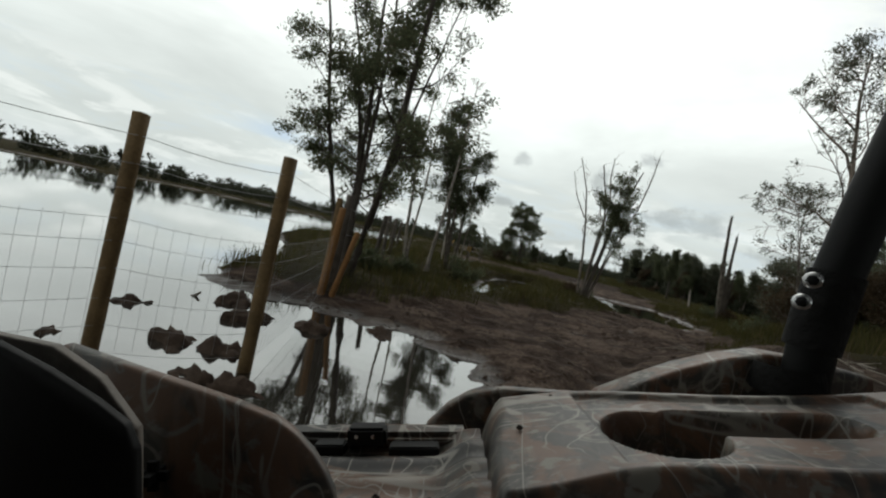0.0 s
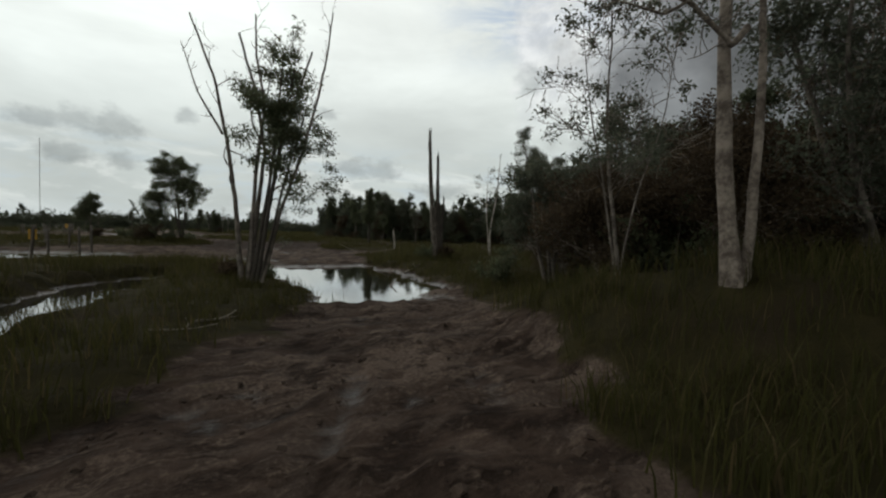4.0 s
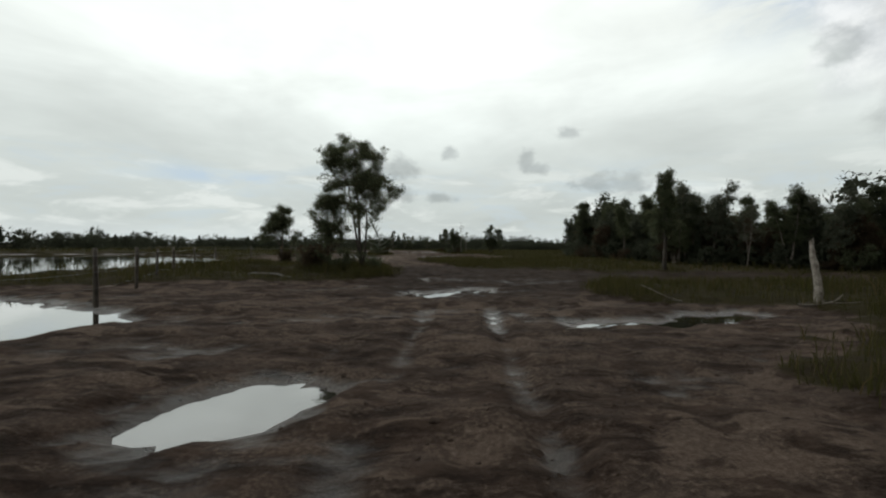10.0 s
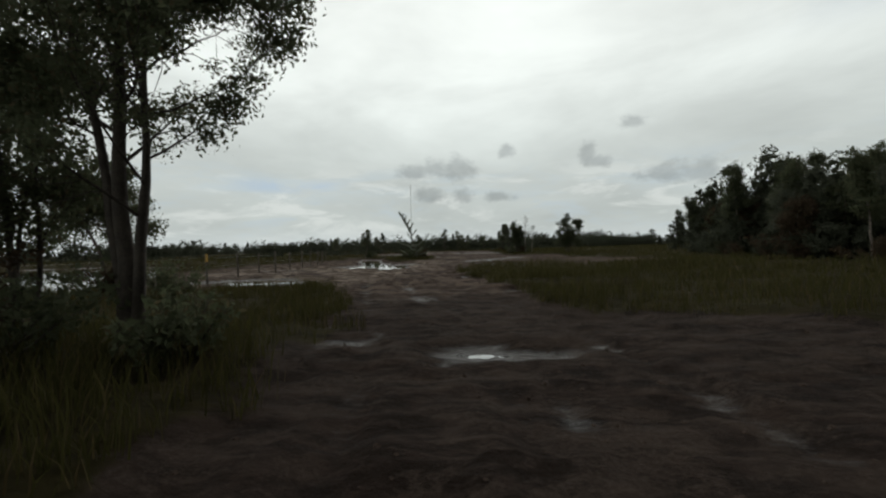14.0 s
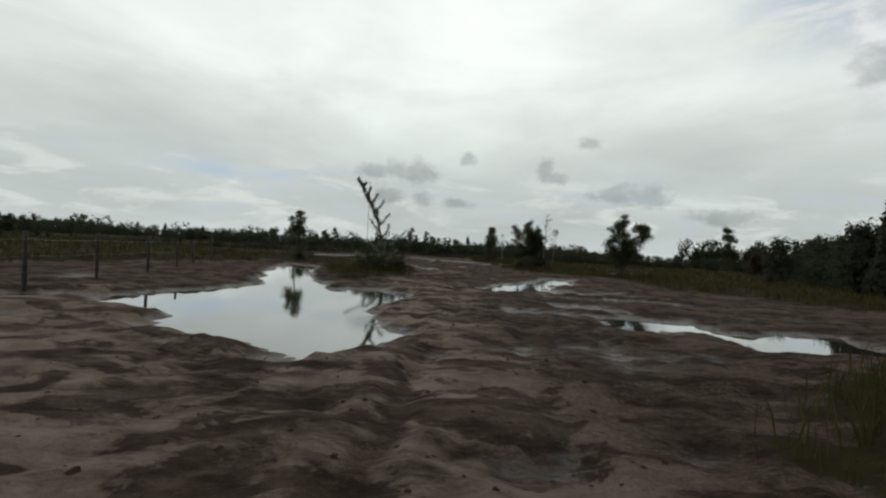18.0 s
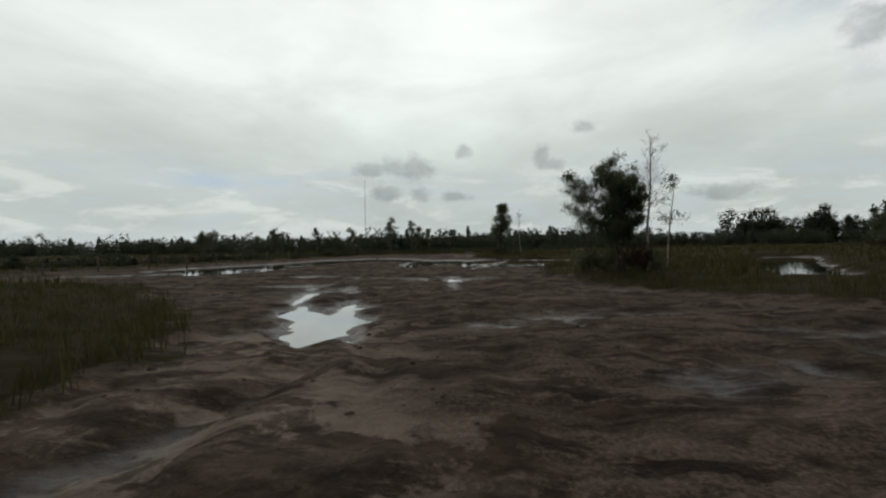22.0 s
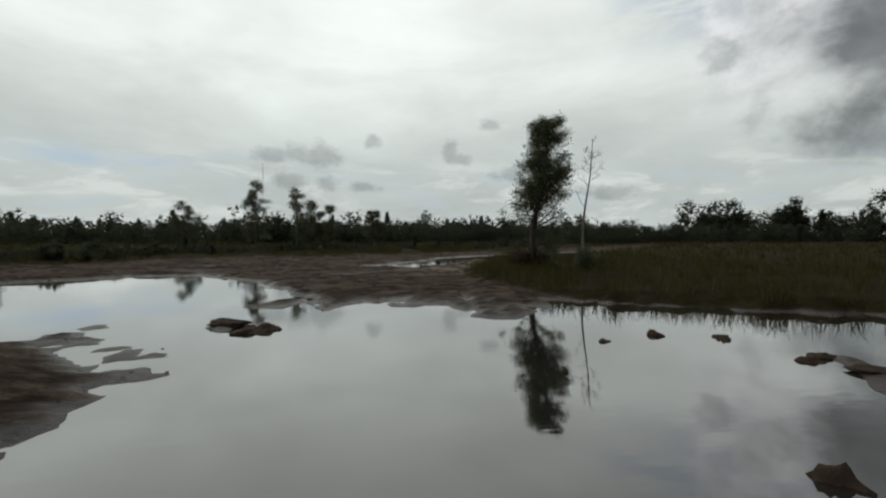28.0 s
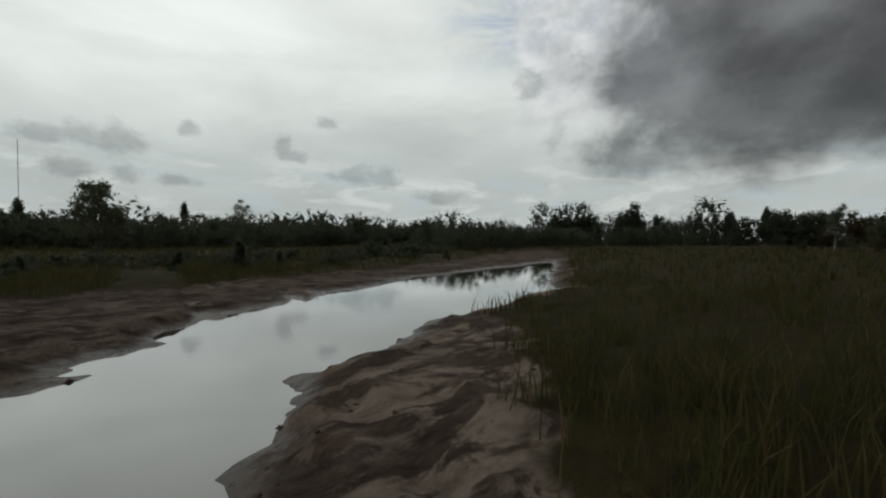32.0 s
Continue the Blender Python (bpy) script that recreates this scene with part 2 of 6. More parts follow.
LEAF = leaf_material("swamp_leaf", (0.090, 0.106, 0.058), (0.140, 0.152, 0.088), (0.13, 0.105, 0.06))
LEAF_GREY = leaf_material("grey_green_leaf", (0.095, 0.106, 0.074), (0.140, 0.150, 0.108), (0.16, 0.13, 0.09))
LEAF_DARK = leaf_material("dark_leaf", (0.064, 0.075, 0.042), (0.108, 0.118, 0.066))
LEAF_FAR = leaf_material("far_leaf", (0.058, 0.066, 0.044), (0.088, 0.094, 0.064))
LEAF_BROWN = leaf_material("russet_undergrowth", (0.050, 0.036, 0.022), (0.088, 0.062, 0.038), (0.12, 0.085, 0.05))
PINE = leaf_material("pine_needles", (0.20, 0.225, 0.175), (0.29, 0.31, 0.25))
GRASS = leaf_material("marsh_grass", (0.047, 0.047, 0.016), (0.086, 0.078, 0.026), (0.13, 0.095, 0.047))
BARK = material("grey_bark", (0.060, 0.050, 0.042), (0.175, 0.148, 0.122), 0.9, 5, 40, 0.9, spread=0.16)
BARK_PALE = material("paperbark", (0.15, 0.125, 0.105), (0.40, 0.36, 0.31), 0.85, 6, 30, 0.9, spread=0.16)
BARK_GREY = material("dull_grey_paperbark", (0.075, 0.062, 0.052), (0.23, 0.195, 0.165), 0.9, 5, 26, 0.9, spread=0.14)
BARK_PAPER = material("flaking_pale_paperbark", (0.080, 0.062, 0.050), (0.27, 0.225, 0.185), 0.9, 4, 22, 0.9, spread=0.13)
BARK_DARK = material("wet_dark_bark", (0.035, 0.03, 0.026), (0.09, 0.075, 0.06), 0.85, 5, 40, 0.6)
POST_WOOD = material("treated_post_wood", (0.085, 0.055, 0.024), (0.19, 0.125, 0.060), 0.8, 6, 50, 0.5)
SPLIT_WOOD = material("split_orange_wood", (0.17, 0.080, 0.028), (0.28, 0.150, 0.062), 0.8, 6, 50, 0.5)
OLD_POST = material("weathered_post_wood", (0.06, 0.05, 0.04), (0.15, 0.13, 0.11), 0.9, 6, 50, 0.5)
WIRE = material("galvanised_wire", (0.25, 0.25, 0.25), (0.38, 0.38, 0.38), 0.5, 20, 120, 0.0, 0.8)
CLOD = material("peat_clod", (0.026, 0.0165, 0.0115), (0.068, 0.046, 0.033), 0.9, 8, 60, 0.9)
DEAD_STICK = material("bleached_stick", (0.11, 0.095, 0.078), (0.24, 0.21, 0.175), 0.85, 10, 60, 0.4)


def ground_material():
    m = bpy.data.materials.new("marsh_ground")
    m.use_nodes = True
    n = Nodes(m.node_tree)
    b = m.node_tree.nodes["Principled BSDF"]
    co = n.add("ShaderNodeTexCoord").outputs["Object"]
    s = n.add("ShaderNodeSeparateXYZ")
    n.plug(s, 0, co)
    z = s.outputs[2]
    n1 = n.noise(n.scaled(co, (0.7, 1.5, 1.0)), 0.55, 6.0, 0.62, 0.6)
    n2 = n.noise(n.scaled(co, (0.85, 1.5, 1.0)), 2.4, 8.0, 0.72, 0.1)
    n3 = n.noise(co, 24.0, 5.0, 0.72)
    n4 = n.noise(n.scaled(co, (0.6, 1.7, 1.0)), 3.4, 8.0, 0.70, 0.25)
    crest = n.add("ShaderNodeAttribute", attribute_name="crest").outputs["Fac"]
    sand = n.add("ShaderNodeAttribute", attribute_name="sand").outputs["Fac"]
    mud = n.mix(n.ramp(n2, 0.36, 0.66), (0.019, 0.0120, 0.0086), (0.068, 0.0460, 0.0345))
    mud = n.mix(n.math("MULTIPLY", n.ramp(n3, 0.52, 0.8), 0.4), mud, (0.105, 0.073, 0.054))
    n5 = n.noise(n.scaled(co, (0.8, 1.5, 1.0)), 1.5, 5.0, 0.62, 0.35)
    mud = n.mix(n.math("MULTIPLY", n.ramp(n5, 0.48, 0.62), 0.55), mud, n.mix(n.ramp(n3, 0.4, 0.7), (0.080, 0.059, 0.047), (0.150, 0.114, 0.092)))
    mud = n.mix(n.math("MULTIPLY", n.ramp(n5, 0.46, 0.34), 0.55), mud, (0.021, 0.0140, 0.0105))
    pale = n.mix(n.ramp(n3, 0.35, 0.75), (0.115, 0.083, 0.064), (0.215, 0.165, 0.130))
    line = n.ramp(n4, 0.50, 0.68)
    # dry crests paler; this also paints in relief shading the soft sky leaves out
    top = n.ramp(n.math("ADD", crest, n.math("MULTIPLY", n.math("SUBTRACT", n1, 0.5), 1.1)), 0.42, 0.85)
    mud = n.mix(n.math("MULTIPLY", n.math("MULTIPLY", top, line), 0.9), mud, pale)
    n6 = n.noise(n.scaled(co, (0.85, 1.3, 1.0)), 1.25, 8.0, 0.62, 0.6)
    plate = n.ramp(n6, 0.470, 0.530)
    wide = n.ramp(n.math("ADD", n.math("MULTIPLY", n1, 0.7), n.math("MULTIPLY", n3, 0.3)), 0.42, 0.60)
    mud = n.mix(n.math("MULTIPLY", n.math("MULTIPLY", wide, plate), 0.62), mud, pale)
    drift = n.math("MULTIPLY", n.ramp(n.math("ADD", n.math("MULTIPLY", n1, 0.6), n.math("MULTIPLY", n4, 0.4)), 0.34, 0.56), n.math("MULTIPLY", sand, n.ramp(crest, 0.02, 0.40)))
    drift = n.math("MULTIPLY", drift, n.math("ADD", 0.12, n.math("MULTIPLY", plate, 0.88)))
    mud = n.mix(n.math("MULTIPLY", drift, 0.9), mud, n.mix(n.ramp(n2, 0.3, 0.7), (0.165, 0.128, 0.102), (0.300, 0.245, 0.200)))
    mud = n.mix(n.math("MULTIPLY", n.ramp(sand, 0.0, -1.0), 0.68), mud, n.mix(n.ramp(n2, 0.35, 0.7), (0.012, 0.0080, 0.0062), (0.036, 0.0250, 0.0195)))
    turf = n.mix(n.ramp(n2, 0.3, 0.7), (0.020, 0.017, 0.007), (0.040, 0.033, 0.012))
    turf = n.mix(n.ramp(n1, 0.5, 0.75), turf, (0.032, 0.023, 0.014))
    grassy = n.add("ShaderNodeAttribute", attribute_name="turf").outputs["Fac"]
    edge = n.ramp(n.math("ADD", grassy, n.math("MULTIPLY", n.math("SUBTRACT", n2, 0.5), 0.9)), 0.35, 0.65)
    # soaked hollows: darker and glossy
    soak = n.math("MULTIPLY", n.ramp(n.math("ADD", z, n.math("MULTIPLY", n.math("SUBTRACT", n4, 0.5), 0.16)), 0.095, 0.015), n.math("SUBTRACT", 1.0, edge))
    mud = n.mix(n.math("MULTIPLY", soak, 0.45), mud, (0.010, 0.0072, 0.0055))
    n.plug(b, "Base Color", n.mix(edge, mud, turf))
    n.plug(b, "Specular IOR Level", n.math("ADD", 0.07, n.math("MULTIPLY", soak, 0.40)))
    n.plug(b, "Roughness", n.math("SUBTRACT", 0.92, n.math("MULTIPLY", soak, n.ramp(n2, 0.3, 0.6, 0.74, 0.46))))
    bp = n.add("ShaderNodeBump")
    n.plug(bp, "Strength", n.math("SUBTRACT", 1.0, n.math("MULTIPLY", soak, 0.25)))
    n.plug(bp, "Distance", 0.085)
    n.plug(bp, "Height", n.math("ADD", n.math("ADD", n2, n.math("MULTIPLY", n4, 0.5)), n.math("MULTIPLY", n3, 0.50)))
    n.plug(b, "Normal", bp.outputs[0])
    return m


def water_material():
    m = bpy.data.materials.new("still_marsh_water")
    m.use_nodes = True
    n = Nodes(m.node_tree)
    b = m.node_tree.nodes["Principled BSDF"]
    co = n.add("ShaderNodeTexCoord").outputs["Object"]
    b.inputs["Base Color"].default_value = (0.020, 0.018, 0.015, 1)
    b.inputs["Roughness"].default_value = 0.03
    b.inputs["IOR"].default_value = 1.45
    b.inputs["Specular IOR Level"].default_value = 0.9
    b.inputs["Coat Weight"].default_value = 1.0
    b.inputs["Coat IOR"].default_value = 1.6
    b.inputs["Coat Roughness"].default_value = 0.02
    bp = n.add("ShaderNodeBump")
    n.plug(bp, "Strength", 0.05)
    n.plug(bp, "Distance", 0.02)
    n.plug(bp, "Height", n.noise(n.scaled(co, (1.0, 2.2, 1.0)), 3.0, 3.0))
    n.plug(b, "Normal", bp.outputs[0])
    n.plug(b, "Coat Normal", bp.outputs[0])
    return m


GROUND_MAT, WATER_MAT = ground_material(), water_material()

# ---------------------------------------------------------------- the land
rng = np.random.default_rng(7)
_table = rng.random((256, 256))


def lattice(x, y):
    xi, yi = np.floor(x).astype(int), np.floor(y).astype(int)
    u, v = x - xi, y - yi
    u, v = u * u * (3 - 2 * u), v * v * (3 - 2 * v)
    a, b = _table[xi & 255, yi & 255], _table[(xi + 1) & 255, yi & 255]
    c, d = _table[xi & 255, (yi + 1) & 255], _table[(xi + 1) & 255, (yi + 1) & 255]
    return a + (b - a) * u + (c - a) * v + (a - b - c + d) * u * v


def fbm(x, y, octaves=4):
    s, a, t = 0.0, 1.0, 0.0
    for k in range(octaves):
        s = s + a * lattice(x * 2 ** k + 17.3 * k, y * 2 ** k + 5.1 * k)
        t += a
        a *= 0.5
    return s / t - 0.5


def signed(poly, x, y):
    """Distance to a polygon's edge, negative inside."""
    p = np.array(poly, float)
    best = np.full(x.shape, 1e9)
    inside = np.zeros(x.shape, bool)
    for (x0, y0), (x1, y1) in zip(p, np.roll(p, -1, 0)):
        ex, ey = x1 - x0, y1 - y0
        k = np.clip(((x - x0) * ex + (y - y0) * ey) / (ex * ex + ey * ey + 1e-9), 0, 1)
        best = np.minimum(best, (x - x0 - k * ex) ** 2 + (y - y0 - k * ey) ** 2)
        cross = (y0 > y) != (y1 > y)
        inside ^= cross & (x < ex * (y - y0) / (ey if abs(ey) > 1e-9 else 1e-9) + x0)
    d = np.sqrt(best)
    return np.where(inside, -d, d)


LAKE = [(-0.8, 1.5), (-0.40, 2.7), (-0.35, 4.3), (-1.1, 5.1), (-2.2, 5.0), (-3.4, 4.9), (-4.7, 5.3), (-5.0, 6.6), (-5.2, 9.6), (-8.6, 17), (-10, 26), (-7, 29), (-2.5, 28.6),
        (1.4, 30.6), (2.2, 32.4), (-1.5, 34.6), (-5, 36), (-8, 40), (-7, 50), (-5, 53.5), (-9.2, 61.4), (-10, 63.6), (-13, 68), (-17, 78),
        (-34, 84), (-52, 70), (-58, 40), (-46, 8), (-30, -22), (-8, -24), (-3.4, -6), (-2.4, -1), (-1.7, 0.8)]
PONDS = [
    [(5.2, 15.0), (6.2, 14.9), (7.8, 15.7), (8.8, 16.6), (9.3, 18.4), (9.6, 20.4), (10.1, 22.4), (10.1, 23.4), (8.4, 23.9), (6.3, 23.8), (5.4, 22.4), (5.4, 20), (5.3, 17)],
    [(-0.6, 10.9), (0.4, 12.6), (1.1, 14.2), (1.7, 17), (2.5, 20.2), (2.6, 21.4), (0.8, 20.2), (0.2, 17.4), (-0.4, 14.2), (-1.0, 11.8)],
    [(6.9, 36.4), (7.7, 37.6), (9.2, 38.4), (10.0, 38.5), (9.6, 37.5), (8.5, 37.0), (8.4, 36.0), (7.6, 35.8)],
    [(1.6, 41.2), (2.2, 42.8), (0.4, 46.0), (-1.4, 47), (-0.4, 43)],
    [(-7.0, 64.7), (-5.4, 67.0), (-3.0, 70.2), (-4.0, 70.3), (-6.4, 67.8), (-8.2, 65.2)],
    [(9.5, 53.6), (11.4, 54.2), (13.4, 53.6), (12.6, 52.4), (9.9, 52.4)],
    [(-5.5, 57.6), (-3.9, 60.0), (-1.2, 60.8), (0.5, 58.6), (1.4, 57.4), (-0.8, 56.4)],
    [(7.0, 59.0), (7.8, 60.0), (8.9, 59.7), (7.9, 58.2)],
    [(-2.6, 70.2), (-0.3, 68.7), (0.3, 67.3), (1.8, 66.8), (3.1, 66.2), (3.6, 67.2), (4.0, 67.8), (3.6, 69.2), (2.9, 70.6), (3.9, 73.8), (2.9, 75.3), (1.5, 74.9), (0.2, 77), (-1.2, 81), (-2.8, 88.2), (-5.1, 89.5), (-3.6, 82), (-1.1, 75.0)],
    [(-4.6, 64.4), (-3.4, 67.4), (-2.0, 68.0), (-2.4, 66.2), (-3.4, 64.4)],
    [(6.1, 71.35), (7.5, 71.6), (9.6, 71.7), (10.9, 70.9), (10.7, 70.1), (8.8, 70.2), (8.3, 70.9), (7.3, 71.1)],
    [(8.3, 72.7), (9.9, 72.4), (9.9, 72.9), (8.5, 73.2)],
    [(10.7, 69.9), (13.8, 70.4), (13.0, 68.2), (10.3, 68.4)],
    [(10.7, 76.2), (12.4, 76.6), (13.5, 75.3), (11.0, 75.2)],
    [(9.5, 82.8), (10.1, 84.4), (10.7, 86), (11.9, 88.9), (13.9, 88.4), (12.4, 85.4), (12.0, 82.9), (10.4, 82.0)],
    [(6.2, 76.9), (6.9, 78.8), (7.6, 80.6), (8.2, 81.6), (9.2, 82.2), (9.7, 83.0), (10.6, 82.6), (9.7, 80.2), (8.9, 78.7), (7.5, 77.5)],
    [(18, 97), (23, 107), (33, 118), (36, 116), (25, 103), (20, 96)],
    [(4.35, 89.8), (4.95, 90.1), (5.2, 91.3), (5.85, 91.8), (5.4, 92.5), (5.0, 92.3), (4.9, 93.4), (4.6, 94.8), (4.15, 94.5), (4.2, 93.0), (3.4, 93.9), (3.1, 93.3), (4.1, 91.6)],
    [(5.1, 27.5), (5.7, 28.3), (6.5, 28.6), (6.3, 27.9), (5.6, 27.3)],
    [(10.2, 31.3), (12.4, 31.6), (14.8, 32.6), (14.7, 33.3), (12.4, 32.5), (10.4, 32.1)],
    [(6.9, 102.2), (7.5, 102.2), (7.6, 100.6), (7.2, 100.4)],
    [(-1.0, 103.5), (0.7, 104.0), (0.6, 102.9)],
    [(-16, 105), (-12, 107.2), (-7, 109.8), (-2.4, 111.5), (-3.0, 108.6), (-5, 106.4), (-8.6, 105.6)],
    [(-12, 109), (-11.5, 115), (-7.5, 121), (-6, 128), (-1, 131), (1.5, 130.6), (4, 127.6), (5.5, 124.4), (6.2, 122.8), (6.9, 123.6), (7.4, 123.4), (7.5, 122.4), (8.0, 122.9), (8.6, 121.9), (10.2, 121.9), (11.0, 122.6), (16.8, 119), (18.6, 115.5), (15.5, 110), (11, 108.4),
     (8.6, 106.9), (8.0, 108.6), (8.6, 111.2), (6.9, 110.6), (5.0, 109.4), (4.0, 111.5), (4.2, 115.5), (4.6, 119.5), (2.6, 122), (0, 119), (-3, 114), (-4.5, 109.4)],
    [(6.9, 134.2), (9.3, 136.2), (12.8, 141.0), (19.2, 145.4), (34.0, 151.4), (21.0, 140.4), (16.2, 138.6), (13.0, 136.9), (11.0, 133.2), (9.4, 132.2), (8.0, 132.5)],
]
# low places where a film of water lies among the lumps
SOAKED = [[(2.4, 94.0), (2.6, 95.2), (2.7, 97.2), (3.1, 97.0), (3.1, 95.6), (3.6, 94.1)], [(0.1, 98.6), (0.2, 99.3), (2.8, 99.6), (2.9, 99.1), (2.5, 97.6), (1.6, 98.4)], [(3.6, 96.7), (3.5, 98.6), (4.0, 98.5), (4.1, 96.7)],
          [(4.4, 98.3), (5.0, 98.0), (5.9, 97.6), (5.6, 97.1), (4.6, 97.6)], [(6.85, 96.2), (6.95, 101.2), (7.4, 101.1), (7.3, 96.2)], [(2.8, 101.2), (3.2, 102.2), (4.2, 102.4), (6.2, 101.5), (6.2, 100.8), (4.2, 101.6), (3.4, 101.0)], [(2.7, 89.4), (3.6, 91.5), (3.9, 91.2), (3.1, 89.3)],
          [(7.7, 46.3), (8.4, 46.7), (9.3, 46.2), (9.9, 46.5), (9.5, 45.9), (8.6, 45.9), (8.0, 45.6)], [(7.9, 74.1), (10.2, 73.9), (9.4, 72.6), (8.0, 72.7)], [(9.3, 79.0), (10.3, 77.6), (9.8, 77.2), (9.0, 78.2)],
          [(-1.2, 103.6), (0.7, 104.3), (3.4, 102.6), (0.8, 102.8)], [(2.5, 120.6), (4.4, 121.4), (5.6, 119.6), (4.9, 117.0)], [(3.6, 86.0), (5.2, 88.4), (4.6, 85.4)]]
# raised dark banks standing in the water
BARS = [[(4.7, 123.2), (4.8, 123.6), (5.5, 124.25), (5.6, 123.7), (5.1, 122.9)], [(5.6, 122.6), (6.2, 121.9), (6.75, 123.4), (6.3, 124.8), (5.85, 124.4)],
        [(7.15, 123.6), (7.1, 122.6), (7.5, 122.1), (7.9, 122.9)], [(8.5, 122.4), (8.5, 121.2), (9.2, 120.6), (10.2, 121.4), (10.1, 122.6)], [(5.6, 109.9), (5.8, 111.5), (7.1, 113.0), (6.9, 111.4), (7.2, 109.9)], [(9.6, 113.0), (10.6, 113.4), (12.5, 118.4), (12.0, 118.6), (10.4, 115.0)],
        [(8.5, 110.8), (9.0, 111.3), (9.9, 111.1), (9.2, 110.5)], [(1.8, 112), (3.9, 117), (5.0, 121.6), (4.2, 121.8), (2.9, 117)]]
MUD = [[(-1.6, -14), (4.6, -14), (4.3, 0), (4.4, 5), (4.9, 8.2), (6.1, 10), (7.3, 12.2), (8.5, 15.6), (9.5, 18), (9.9, 21), (10.0, 23.6), (11.2, 25.6), (12.0, 28.6), (14.6, 30.2), (16.2, 31.8), (16.0, 33.6), (13.4, 34.2), (12.6, 37), (14.5, 40), (30, 41), (30, 46), (16, 46.5), (10.5, 49),
        (9.4, 54), (8.5, 58), (9.6, 58.8), (7.9, 60.6), (7.2, 62.3), (7.6, 64.0), (10, 66.0), (15, 66), (22, 70), (19.6, 77.4), (16.8, 84), (17.4, 90), (13.0, 95), (11.5, 97),
        (11.4, 104), (13, 107.6), (18, 112), (19.5, 117), (12, 121.8), (10.1, 124), (10.3, 126), (12.0, 131.2), (16, 137.2), (21, 139.6), (36, 151.5), (48, 164), (44, 164.5),
        (20, 148.4), (11, 145), (0, 142), (-7, 137), (-11.5, 122), (-15, 114), (-19, 107), (-11, 101.2), (-3.4, 98.7), (-1.6, 95.6), (1.6, 92.5), (3.3, 88.5), (3.3, 85.6), (3.2, 82),
        (2.4, 78.4), (1.2, 77.2), (-0.4, 81), (-2.0, 88.6), (-5.6, 90.6), (-9, 84), (-11, 72), (-9, 62), (-7, 55), (0, 53.6), (3.6, 54.6), (5.9, 47.2), (6.4, 43), (5.2, 40.4), (1.6, 39.6), (-4, 38), (-6, 34), (-1, 27), (2.5, 27),
        (5.2, 24.2), (5.1, 20), (5.4, 16.2), (4.8, 14.6), (3.9, 13.3), (2.8, 11.8), (1.3, 10.3), (0.1, 9.4), (-0.4, 8.4), (-1.2, 6.6), (-3.2, 6.0), (-5.2, 6.0), (-5, 4)]]
SAND = [[(8.4, 131.4), (11.3, 132.6), (13.2, 136.4), (17, 138.2), (20.5, 139.9), (19, 138.6), (14, 134.2), (11.4, 129.8), (8.6, 127.6)],
        [(3.6, 55), (5.6, 61), (5.8, 68), (6.6, 78), (3, 80), (2.6, 68), (-2, 72), (-9, 69), (-7, 62), (0, 60)], [(3, 83.5), (6.5, 86), (5.5, 92), (3.2, 91)]]

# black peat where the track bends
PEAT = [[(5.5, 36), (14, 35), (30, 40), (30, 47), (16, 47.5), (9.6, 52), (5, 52)]]


